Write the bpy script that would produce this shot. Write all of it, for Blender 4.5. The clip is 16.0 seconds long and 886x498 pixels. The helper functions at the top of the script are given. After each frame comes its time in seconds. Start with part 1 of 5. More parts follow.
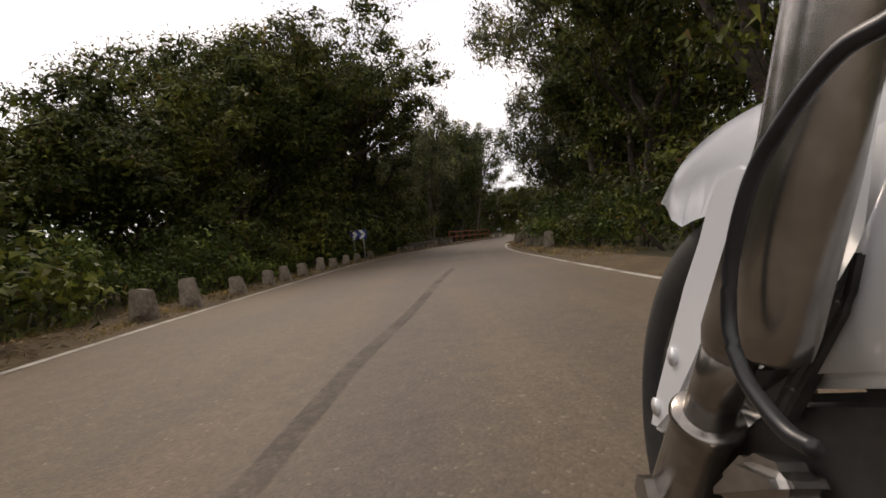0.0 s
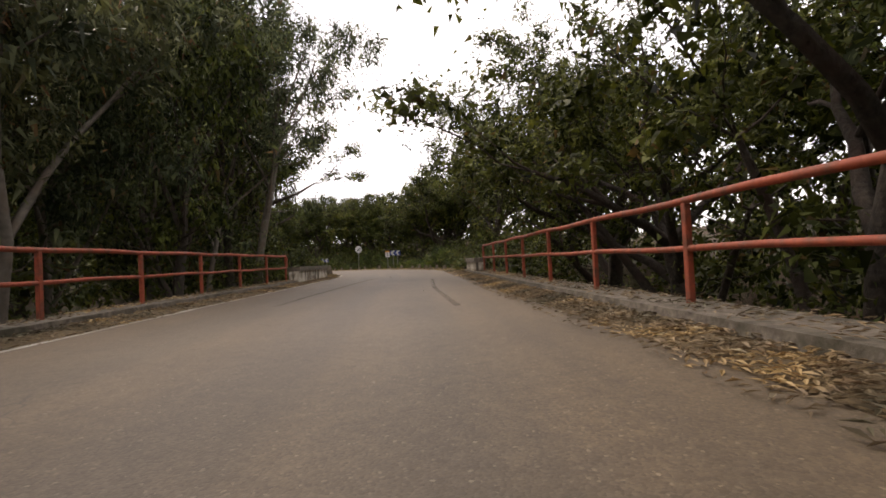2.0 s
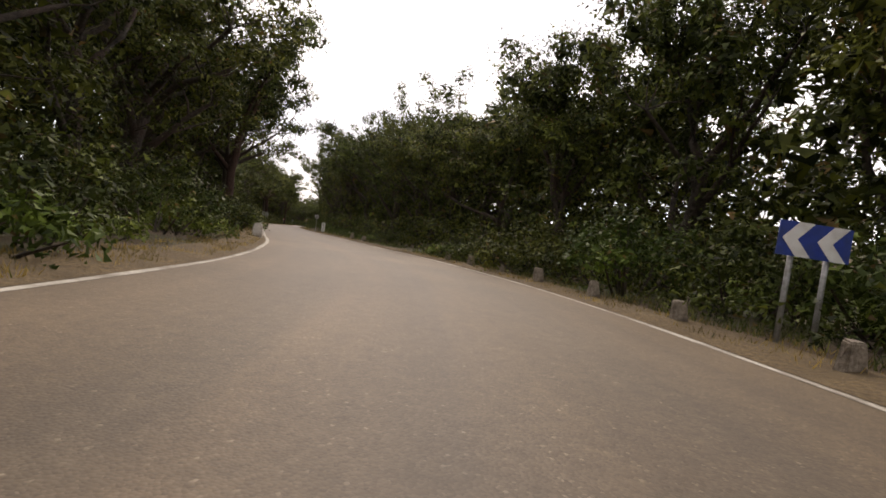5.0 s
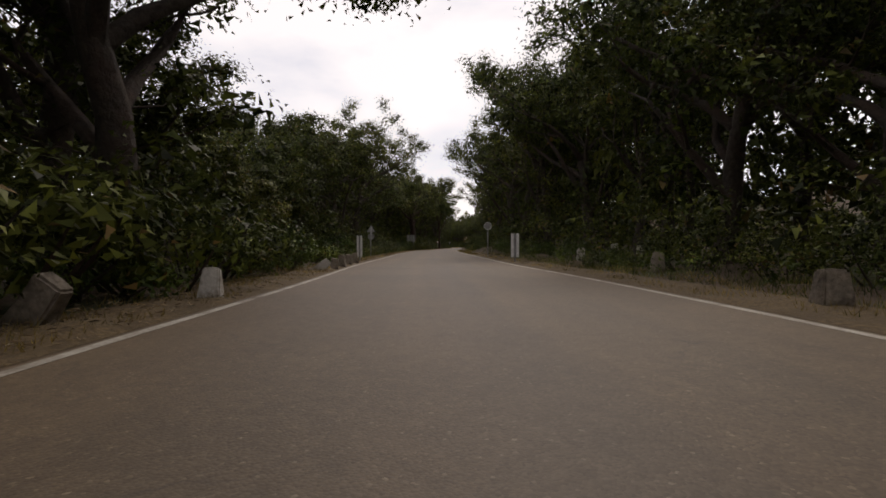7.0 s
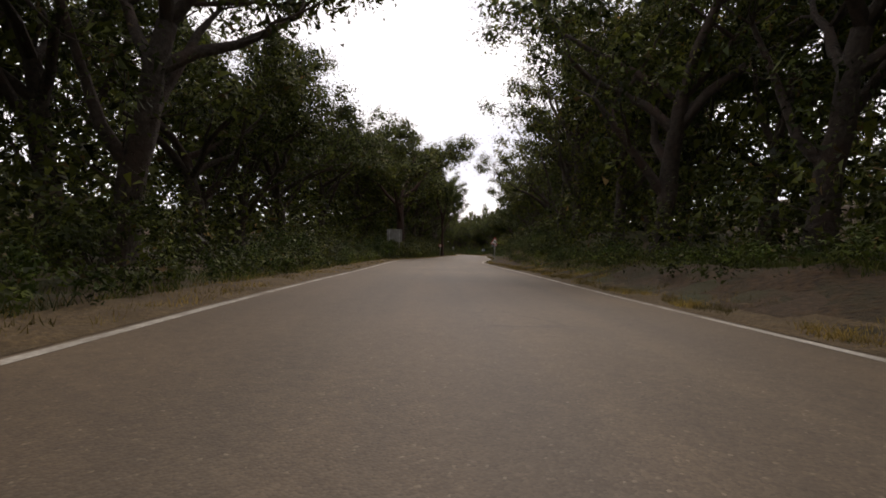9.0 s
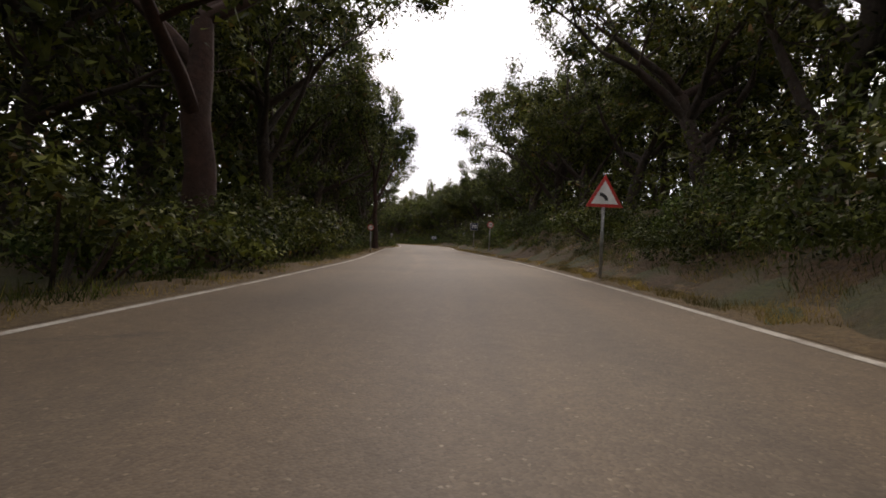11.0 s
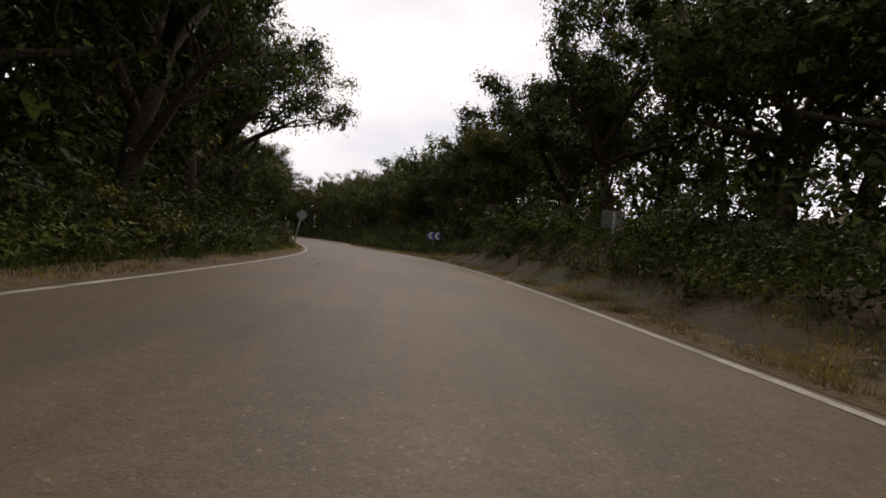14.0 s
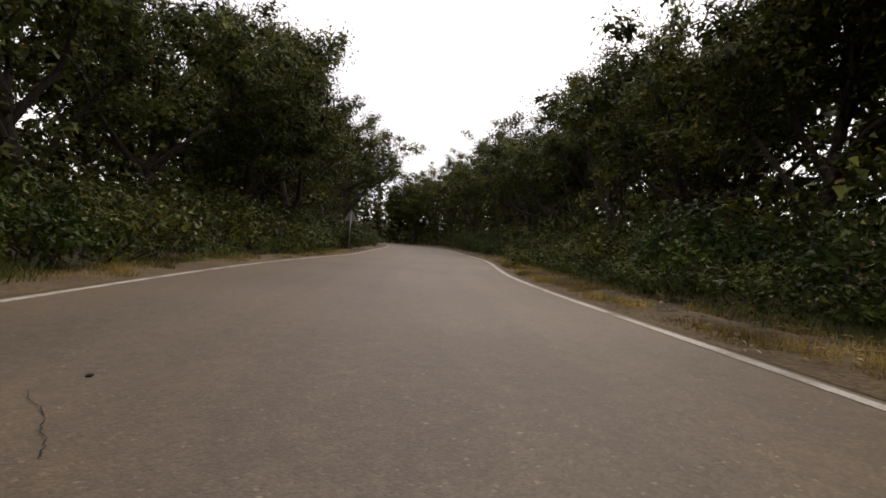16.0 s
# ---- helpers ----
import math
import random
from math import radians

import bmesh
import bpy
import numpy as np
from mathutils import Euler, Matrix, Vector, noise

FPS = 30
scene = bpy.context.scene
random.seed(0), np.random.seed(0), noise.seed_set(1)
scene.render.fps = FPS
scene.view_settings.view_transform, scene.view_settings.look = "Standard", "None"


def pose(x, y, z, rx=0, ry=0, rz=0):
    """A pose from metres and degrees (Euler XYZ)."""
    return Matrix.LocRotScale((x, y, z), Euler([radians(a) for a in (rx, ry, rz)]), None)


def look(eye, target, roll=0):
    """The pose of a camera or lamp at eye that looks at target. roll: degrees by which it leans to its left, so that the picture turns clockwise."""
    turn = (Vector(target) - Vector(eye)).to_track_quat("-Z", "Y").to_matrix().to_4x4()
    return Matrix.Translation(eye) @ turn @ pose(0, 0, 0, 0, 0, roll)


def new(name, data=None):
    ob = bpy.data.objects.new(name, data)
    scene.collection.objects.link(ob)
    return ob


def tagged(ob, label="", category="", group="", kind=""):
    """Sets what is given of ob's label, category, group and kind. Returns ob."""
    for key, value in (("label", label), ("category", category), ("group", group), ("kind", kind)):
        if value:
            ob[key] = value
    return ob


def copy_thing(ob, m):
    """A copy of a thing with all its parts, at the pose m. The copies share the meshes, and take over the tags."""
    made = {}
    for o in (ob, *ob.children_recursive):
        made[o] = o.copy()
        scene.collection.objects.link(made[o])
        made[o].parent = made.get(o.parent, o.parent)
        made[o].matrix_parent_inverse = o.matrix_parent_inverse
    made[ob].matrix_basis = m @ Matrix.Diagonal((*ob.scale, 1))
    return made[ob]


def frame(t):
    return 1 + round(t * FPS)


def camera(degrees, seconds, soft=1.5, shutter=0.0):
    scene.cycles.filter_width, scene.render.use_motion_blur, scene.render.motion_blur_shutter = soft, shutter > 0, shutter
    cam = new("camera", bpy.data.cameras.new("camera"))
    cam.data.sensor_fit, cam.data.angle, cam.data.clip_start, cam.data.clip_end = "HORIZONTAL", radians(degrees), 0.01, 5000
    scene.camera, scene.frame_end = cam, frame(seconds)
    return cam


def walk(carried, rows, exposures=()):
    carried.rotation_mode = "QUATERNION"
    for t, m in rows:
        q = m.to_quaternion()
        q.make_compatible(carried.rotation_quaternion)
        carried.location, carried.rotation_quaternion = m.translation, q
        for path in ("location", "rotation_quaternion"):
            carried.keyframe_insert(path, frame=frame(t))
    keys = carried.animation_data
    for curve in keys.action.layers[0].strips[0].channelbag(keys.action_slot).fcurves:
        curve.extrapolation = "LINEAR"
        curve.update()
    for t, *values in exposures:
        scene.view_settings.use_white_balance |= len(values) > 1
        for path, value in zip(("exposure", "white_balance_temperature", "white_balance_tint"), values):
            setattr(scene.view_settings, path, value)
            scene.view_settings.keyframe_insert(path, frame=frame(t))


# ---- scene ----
EXPOSURES = [(0, 0.10, 7450, 18), (0.5, 1.08, 7450, 18), (1, 1.08, 7450, 18), (1.5, 0.67, 7450, 18), (2, 0.82, 7450, 18), (2.5, 0.85, 7450, 18), (3, 1.12, 7450, 18), (3.5, 0.97, 7450, 18), (4, 0.87, 7450, 18), (4.5, 0.82, 7450, 18), (6, 0.37, 7450, 18), (6.5, 0.27, 7450, 18), (7, -0.18, 7200, 18), (7.5, -0.13, 7200, 18), (8, 0.67, 7200, 18), (8.5, 0.15, 7200, 18), (9, 0.07, 7200, 18), (10.5, 0.22, 7200, 18), (11, 0.27, 7200, 18), (11.5, 0.42, 7200, 18), (12, 0.22, 7200, 18), (12.5, 0.12, 7200, 18), (13, 0.47, 7200, 18), (13.5, 0.45, 7200, 18), (14, -0.18, 7200, 18), (14.5, 0.52, 7200, 18), (15, 0.32, 7200, 18), (15.5, 0.32, 7200, 18), (16, 0.27, 7200, 18)]
cam = camera(84.3, 16.0, 1.7, 0.0)
PATH = [
    (0.0, pose(-0.17, -0.00, 0.596, 88.63, 5.57, 0.36)),
    (0.5, pose(-0.41, 8.43, 0.602, 87.38, 12.02, -3.38)),
    (1.0, pose(0.26, 16.80, 0.604, 89.06, 13.85, -9.87)),
    (1.5, pose(1.73, 25.06, 0.605, 88.29, 11.35, -15.13)),
    (2.0, pose(3.79, 33.18, 0.599, 91.17, 2.95, -19.36)),
    (2.5, pose(6.00, 41.11, 0.600, 89.27, -2.31, -19.20)),
    (3.0, pose(8.01, 48.93, 0.602, 88.71, -11.42, -17.67)),
    (3.5, pose(9.53, 56.78, 0.590, 87.87, -13.97, -10.25)),
    (4.0, pose(9.92, 64.61, 0.594, 88.29, -14.33, 0.15)),
    (4.5, pose(8.84, 71.31, 0.599, 88.37, -11.01, 8.31)),
    (5.0, pose(6.88, 77.98, 0.600, 89.21, -7.21, 17.01)),
    (5.5, pose(3.91, 84.44, 0.600, 89.53, -5.34, 25.09)),
    (6.0, pose(0.06, 90.60, 0.600, 89.58, -4.91, 31.49)),
    (6.5, pose(-4.40, 96.54, 0.598, 89.43, -5.84, 35.22)),
    (7.0, pose(-9.14, 102.49, 0.600, 89.62, 0.34, 35.30)),
    (7.5, pose(-13.83, 108.60, 0.602, 89.38, -0.83, 34.43)),
    (8.0, pose(-18.47, 114.70, 0.596, 89.83, -2.35, 34.41)),
    (8.5, pose(-22.86, 120.57, 0.600, 89.37, -2.87, 33.46)),
    (9.0, pose(-27.38, 126.32, 0.600, 90.29, -1.66, 34.75)),
    (9.5, pose(-31.89, 132.10, 0.600, 89.66, -1.66, 33.34)),
    (10.0, pose(-36.20, 138.04, 0.600, 88.84, -1.99, 30.92)),
    (10.5, pose(-40.26, 144.15, 0.600, 87.31, -2.72, 28.54)),
    (11.0, pose(-44.09, 150.38, 0.599, 89.13, -1.32, 27.00)),
    (11.5, pose(-47.71, 156.68, 0.602, 88.68, -0.09, 26.38)),
    (12.0, pose(-51.12, 163.03, 0.603, 88.37, 0.79, 25.26)),
    (12.5, pose(-54.53, 169.05, 0.607, 88.39, -0.74, 24.61)),
    (13.0, pose(-57.65, 175.56, 0.599, 88.41, 0.46, 24.71)),
    (13.5, pose(-61.52, 181.98, 0.599, 89.80, -3.76, 25.27)),
    (14.0, pose(-65.04, 188.83, 0.593, 89.71, -4.96, 26.01)),
    (14.5, pose(-69.16, 195.65, 0.598, 89.20, -5.59, 29.58)),
    (15.0, pose(-73.91, 202.08, 0.604, 89.00, -7.74, 33.63)),
    (15.5, pose(-78.82, 208.16, 0.595, 87.86, -8.17, 38.27)),
    (16.0, pose(-84.17, 213.89, 0.600, 89.23, -3.23, 41.99)),
]
walk(cam, PATH, EXPOSURES)

# ---- sky and sun: bright overcast ----
world = bpy.data.worlds.new("sky")
scene.world = world
world.use_nodes = True
wn, wl = world.node_tree.nodes, world.node_tree.links
wn.clear()
sky = wn.new("ShaderNodeTexSky")
sky.sky_type, sky.sun_disc = "NISHITA", False
sky.sun_elevation, sky.sun_rotation = radians(46), radians(340)
bg_sky, bg_cloud = wn.new("ShaderNodeBackground"), wn.new("ShaderNodeBackground")
bg_sky.inputs[1].default_value = 0.13
wl.new(sky.outputs[0], bg_sky.inputs[0])
tc, mp, cl = wn.new("ShaderNodeTexCoord"), wn.new("ShaderNodeMapping"), wn.new("ShaderNodeTexNoise")
mp.inputs["Scale"].default_value = (2.0, 2.0, 5.0)
wl.new(tc.outputs["Generated"], mp.inputs[0])
wl.new(mp.outputs[0], cl.inputs["Vector"])
cl.inputs["Scale"].default_value, cl.inputs["Detail"].default_value, cl.inputs["Roughness"].default_value = 1.3, 7, 0.55
ramp = wn.new("ShaderNodeValToRGB")
ramp.color_ramp.elements[0].position, ramp.color_ramp.elements[0].color = 0.30, (0.64, 0.70, 0.81, 1)
ramp.color_ramp.elements[1].position, ramp.color_ramp.elements[1].color = 0.56, (0.97, 0.99, 1.02, 1)
wl.new(cl.outputs[0], ramp.inputs[0])
wl.new(ramp.outputs[0], bg_cloud.inputs[0])
bg_cloud.inputs[1].default_value = 1.22
wmix, wout = wn.new("ShaderNodeMixShader"), wn.new("ShaderNodeOutputWorld")
wmix.inputs[0].default_value = 0.88
wl.new(bg_sky.outputs[0], wmix.inputs[1])
wl.new(bg_cloud.outputs[0], wmix.inputs[2])
wl.new(wmix.outputs[0], wout.inputs[0])
sun = new("sun", bpy.data.lights.new("sun", "SUN"))
sun.data.energy, sun.data.angle, sun.data.color = 1.2, radians(20), (1.0, 0.94, 0.85)
sun.matrix_world = look((-14, 39, 43), (0, 0, 0))
scene.view_settings.exposure = 0.0


# ---- materials ----
def material(name, rough=0.8, metal=0.0):
    m = bpy.data.materials.new(name)
    m.use_nodes = True
    b = m.node_tree.nodes["Principled BSDF"]
    b.inputs["Roughness"].default_value, b.inputs["Metallic"].default_value = rough, metal
    return m, m.node_tree.nodes, m.node_tree.links, b


def noisy(nt, ln, scale, detail=5, rough=0.6, coord="Object"):
    c, t = nt.new("ShaderNodeTexCoord"), nt.new("ShaderNodeTexNoise")
    ln.new(c.outputs[coord], t.inputs["Vector"])
    t.inputs["Scale"].default_value, t.inputs["Detail"].default_value, t.inputs["Roughness"].default_value = scale, detail, rough
    return t.outputs[0]


def ramped(nt, ln, fac, *stops):
    r = nt.new("ShaderNodeValToRGB")
    while len(r.color_ramp.elements) < len(stops):
        r.color_ramp.elements.new(0.5)
    for e, (p, c) in zip(r.color_ramp.elements, stops):
        e.position, e.color = p, (*c, 1)
    ln.new(fac, r.inputs[0])
    return r.outputs[0]


def mixed(nt, ln, fac, a, b, mode="MIX"):
    x = nt.new("ShaderNodeMix")
    x.data_type, x.blend_type = "RGBA", mode
    if isinstance(fac, float):
        x.inputs[0].default_value = fac
    else:
        ln.new(fac, x.inputs[0])
    for sock, v in ((x.inputs[6], a), (x.inputs[7], b)):
        if isinstance(v, tuple):
            sock.default_value = (*v, 1)
        else:
            ln.new(v, sock)
    return x.outputs[2]


def bumped(nt, ln, b, height, strength=0.3, dist=0.01):
    n = nt.new("ShaderNodeBump")
    n.inputs["Strength"].default_value, n.inputs["Distance"].default_value = strength, dist
    ln.new(height, n.inputs["Height"])
    ln.new(n.outputs[0], b.inputs["Normal"])


def two_scale(name, dark, light, stain, fine=30.0, coarse=2.0, rough=0.8, metal=0.0, bump=0.25, dist=0.006):
    """A surface with fine grain between two colours and coarse stains in a third."""
    m, nt, ln, b = material(name, rough, metal)
    f = noisy(nt, ln, fine, 6)
    base = ramped(nt, ln, f, (0.3, dark), (0.7, light))
    c = ramped(nt, ln, noisy(nt, ln, coarse, 6, 0.65), (0.45, (0, 0, 0)), (0.68, (1, 1, 1)))
    ln.new(mixed(nt, ln, c, base, stain), b.inputs["Base Color"])
    bumped(nt, ln, b, f, bump, dist)
    return m


def asphalt_material():
    m, nt, ln, b = material("asphalt", 0.66)
    c = nt.new("ShaderNodeTexCoord")
    vor = nt.new("ShaderNodeTexVoronoi")
    vor.inputs["Scale"].default_value = 84.0
    ln.new(c.outputs["Object"], vor.inputs["Vector"])
    chips = ramped(nt, ln, vor.outputs["Color"], (0.0, (0.078, 0.058, 0.037)), (0.6, (0.114, 0.086, 0.056)), (0.88, (0.134, 0.102, 0.068)), (0.99, (0.250, 0.208, 0.152)))
    patch = ramped(nt, ln, noisy(nt, ln, 0.35, 6, 0.6), (0.35, (0.80, 0.79, 0.79)), (0.65, (1.12, 1.10, 1.06)))
    fine = ramped(nt, ln, noisy(nt, ln, 9.0, 8, 0.7), (0.3, (0.74, 0.74, 0.75)), (0.7, (1.15, 1.15, 1.14)))
    col = mixed(nt, ln, 1.0, mixed(nt, ln, 1.0, chips, patch, "MULTIPLY"), fine, "MULTIPLY")
    # dusty edges, greyer middle, faint wheel tracks
    along, wav, strx = nt.new("ShaderNodeUVMap"), nt.new("ShaderNodeMapping"), nt.new("ShaderNodeTexNoise")
    along.uv_map = "along"
    wav.inputs["Scale"].default_value = (2.2, 0.10, 1.0)
    ln.new(along.outputs[0], wav.inputs[0])
    ln.new(wav.outputs[0], strx.inputs["Vector"])
    strx.inputs["Scale"].default_value, strx.inputs["Detail"].default_value = 1.0, 5
    sep, bend, across = nt.new("ShaderNodeSeparateXYZ"), nt.new("ShaderNodeMath"), nt.new("ShaderNodeMapRange")
    ln.new(along.outputs[0], sep.inputs[0])
    bend.operation = "MULTIPLY_ADD"
    ln.new(strx.outputs[0], bend.inputs[0])
    bend.inputs[1].default_value = 0.9
    ln.new(sep.outputs[0], bend.inputs[2])
    ln.new(bend.outputs[0], across.inputs[0])
    across.inputs[1].default_value, across.inputs[2].default_value = -2.1, 2.95
    bands = ramped(nt, ln, across.outputs[0], (0.0, (1.12, 1.07, 0.98)), (0.18, (1.03, 1.0, 0.96)), (0.30, (0.95, 0.95, 0.95)), (0.42, (1.06, 1.02, 0.98)), (0.52, (0.90, 0.90, 0.95)), (0.62, (1.03, 1.0, 0.96)), (0.72, (0.95, 0.95, 0.95)), (0.84, (1.05, 1.02, 0.97)), (1.0, (1.14, 1.09, 0.99)))
    col = mixed(nt, ln, 1.0, col, bands, "MULTIPLY")
    streaks = ramped(nt, ln, strx.outputs[0], (0.3, (0.86, 0.86, 0.87)), (0.7, (1.12, 1.11, 1.10)))
    col = mixed(nt, ln, 1.0, col, streaks, "MULTIPLY")
    # fine crazing that comes and goes
    warp = nt.new("ShaderNodeVectorMath")
    warp.operation = "MULTIPLY_ADD"
    wn3 = nt.new("ShaderNodeTexNoise")
    wn3.inputs["Scale"].default_value, wn3.inputs["Detail"].default_value = 3.0, 6
    ln.new(c.outputs["Object"], wn3.inputs["Vector"])
    ln.new(wn3.outputs["Color"], warp.inputs[0])
    warp.inputs[1].default_value = (0.5, 0.5, 0.0)
    ln.new(c.outputs["Object"], warp.inputs[2])
    web = nt.new("ShaderNodeTexVoronoi")
    web.feature = "DISTANCE_TO_EDGE"
    web.inputs["Scale"].default_value = 0.8
    ln.new(warp.outputs[0], web.inputs["Vector"])
    line = ramped(nt, ln, web.outputs["Distance"], (0.0, (1, 1, 1)), (0.012, (0, 0, 0)))
    where = ramped(nt, ln, noisy(nt, ln, 0.22, 4), (0.56, (0, 0, 0)), (0.66, (0.85, 0.85, 0.85)))
    crazed = mixed(nt, ln, 1.0, line, where, "MULTIPLY")
    col = mixed(nt, ln, crazed, col, (0.035, 0.028, 0.022))
    ln.new(col, b.inputs["Base Color"])
    inv = nt.new("ShaderNodeMath")
    inv.operation = "SUBTRACT"
    inv.inputs[0].default_value = 1.0
    ln.new(vor.outputs["Distance"], inv.inputs[1])
    bumped(nt, ln, b, inv.outputs[0], 0.34, 0.004)
    return m


def leaf_material(name, dark, light, dry=(0.10, 0.07, 0.03), thin=0.22):
    m, nt, ln, b = material(name, 0.55)
    g, o = nt.new("ShaderNodeNewGeometry"), nt.new("ShaderNodeObjectInfo")
    col = ramped(nt, ln, g.outputs["Random Per Island"], (0.0, dark), (0.75, light), (0.955, light), (0.97, dry))
    tint = ramped(nt, ln, o.outputs["Random"], (0.0, (0.72, 0.78, 0.70)), (0.5, (1.0, 1.0, 1.0)), (1.0, (1.25, 1.12, 0.95)))
    col = mixed(nt, ln, 1.0, col, tint, "MULTIPLY")
    # clump-sized noise varies leaf tone and paints lit and shaded masses into it
    clump_light = ramped(nt, ln, noisy(nt, ln, 1.1, 3, 0.6), (0.36, (0.36, 0.42, 0.42)), (0.52, (1.0, 1.0, 1.0)), (0.66, (1.9, 1.8, 1.35)))
    col = mixed(nt, ln, 1.0, col, clump_light, "MULTIPLY")
    ln.new(col, b.inputs["Base Color"])
    b.inputs["Specular IOR Level"].default_value = 0.12
    tr, mix = nt.new("ShaderNodeBsdfTranslucent"), nt.new("ShaderNodeMixShader")
    ln.new(col, tr.inputs[0])
    mix.inputs[0].default_value = thin
    ln.new(b.outputs[0], mix.inputs[1])
    ln.new(tr.outputs[0], mix.inputs[2])
    ln.new(mix.outputs[0], nt["Material Output"].inputs[0])
    return m


def ground_material():
    m, nt, ln, b = material("forest_floor", 0.95)
    f = noisy(nt, ln, 14.0, 8, 0.75)
    soil = ramped(nt, ln, f, (0.3, (0.028, 0.018, 0.010)), (0.55, (0.075, 0.047, 0.024)), (0.75, (0.155, 0.10, 0.050)))
    green = ramped(nt, ln, noisy(nt, ln, 20.0, 6), (0.3, (0.014, 0.021, 0.006)), (0.7, (0.070, 0.077, 0.025)))
    where = ramped(nt, ln, noisy(nt, ln, 0.35, 5), (0.45, (0, 0, 0)), (0.6, (1, 1, 1)))
    ln.new(mixed(nt, ln, where, soil, green), b.inputs["Base Color"])
    bumped(nt, ln, b, f, 0.8, 0.05)
    return m


ASPHALT, GROUND = asphalt_material(), ground_material()
VERGE = two_scale("dry_verge", (0.045, 0.029, 0.013), (0.165, 0.112, 0.050), (0.070, 0.047, 0.022), 24.0, 1.3, 0.95, 0, 0.8, 0.03)
LINE = two_scale("worn_line", (0.32, 0.29, 0.24), (0.56, 0.53, 0.46), (0.15, 0.125, 0.095), 40.0, 1.6, 0.8, 0, 0.2, 0.003)
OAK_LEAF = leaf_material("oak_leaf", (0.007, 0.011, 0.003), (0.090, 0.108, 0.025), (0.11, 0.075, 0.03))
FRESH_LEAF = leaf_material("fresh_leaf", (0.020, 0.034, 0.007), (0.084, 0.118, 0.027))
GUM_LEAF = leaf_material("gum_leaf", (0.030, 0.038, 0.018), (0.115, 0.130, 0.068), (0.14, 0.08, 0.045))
GRASS = leaf_material("dry_grass", (0.150, 0.108, 0.034), (0.330, 0.240, 0.090), (0.105, 0.112, 0.030), 0.45)
GREEN_GRASS = leaf_material("green_grass", (0.040, 0.056, 0.013), (0.128, 0.144, 0.040), (0.272, 0.216, 0.088), 0.45)
LITTER = leaf_material("leaf_litter", (0.096, 0.056, 0.028), (0.336, 0.248, 0.160), (0.440, 0.368, 0.272))
BARK = two_scale("oak_bark", (0.017, 0.013, 0.010), (0.064, 0.050, 0.038), (0.053, 0.030, 0.021), 9.0, 1.2, 0.95, 0, 1.0, 0.06)
CORK = two_scale("stripped_cork_bark", (0.018, 0.009, 0.006), (0.06, 0.026, 0.016), (0.03, 0.017, 0.012), 8.0, 1.0, 0.95, 0, 0.9, 0.05)
GUM_BARK = two_scale("gum_bark", (0.045, 0.038, 0.030), (0.128, 0.109, 0.086), (0.090, 0.060, 0.038), 7.0, 1.5, 0.9, 0, 0.5, 0.02)
CONCRETE = two_scale("stained_concrete", (0.164, 0.139, 0.107), (0.344, 0.303, 0.238), (0.057, 0.045, 0.033), 18.0, 2.2, 0.95, 0, 0.7, 0.02)
COPING = two_scale("weathered_coping", (0.068, 0.055, 0.043), (0.204, 0.170, 0.132), (0.043, 0.038, 0.021), 14.0, 2.6, 0.95, 0, 0.7, 0.02)


def plaster_material():
    """Pale plaster with patches fallen off and dark drips from the coping."""
    m, nt, ln, b = material("flaking_plaster", 0.95)
    f = noisy(nt, ln, 10.0, 6)
    base = ramped(nt, ln, f, (0.3, (0.37, 0.33, 0.26)), (0.7, (0.60, 0.55, 0.46)))
    bare = ramped(nt, ln, noisy(nt, ln, 2.6, 7, 0.65), (0.50, (0, 0, 0)), (0.60, (1, 1, 1)))
    col = mixed(nt, ln, bare, base, (0.15, 0.115, 0.08))
    c, wav, t = nt.new("ShaderNodeTexCoord"), nt.new("ShaderNodeMapping"), nt.new("ShaderNodeTexNoise")
    wav.inputs["Scale"].default_value = (9.0, 9.0, 0.9)
    ln.new(c.outputs["Object"], wav.inputs[0])
    ln.new(wav.outputs[0], t.inputs["Vector"])
    t.inputs["Scale"].default_value, t.inputs["Detail"].default_value = 1.0, 5
    drip = ramped(nt, ln, t.outputs[0], (0.50, (0, 0, 0)), (0.62, (0.9, 0.9, 0.9)))
    ln.new(mixed(nt, ln, drip, col, (0.05, 0.042, 0.032)), b.inputs["Base Color"])
    bumped(nt, ln, b, bare, 0.6, 0.02)
    return m


PLASTER = plaster_material()
STONE = two_scale("guard_stone", (0.136, 0.112, 0.088), (0.304, 0.256, 0.200), (0.048, 0.036, 0.024), 16.0, 3.0, 0.95, 0, 0.8, 0.03)
DARK_STONE = two_scale("dark_stone", (0.02, 0.018, 0.015), (0.06, 0.05, 0.04), (0.03, 0.025, 0.02), 30.0, 8.0, 0.9, 0, 0.4, 0.004)
WHITEWASH = two_scale("old_whitewash", (0.357, 0.332, 0.289), (0.527, 0.493, 0.442), (0.153, 0.119, 0.085), 20.0, 4.0, 0.9, 0, 0.4, 0.01)
RUST_RED = two_scale("rusty_red_paint", (0.22, 0.036, 0.014), (0.36, 0.070, 0.027), (0.12, 0.040, 0.020), 22.0, 5.0, 0.7, 0, 0.3, 0.004)
STEEL = two_scale("galvanised_steel", (0.200, 0.200, 0.200), (0.336, 0.336, 0.328), (0.136, 0.128, 0.112), 25.0, 6.0, 0.5, 0.6, 0.1, 0.002)
BACK_GREY = two_scale("sign_back", (0.192, 0.192, 0.184), (0.288, 0.288, 0.280), (0.136, 0.128, 0.112), 12.0, 3.0, 0.6, 0.3, 0.1, 0.002)
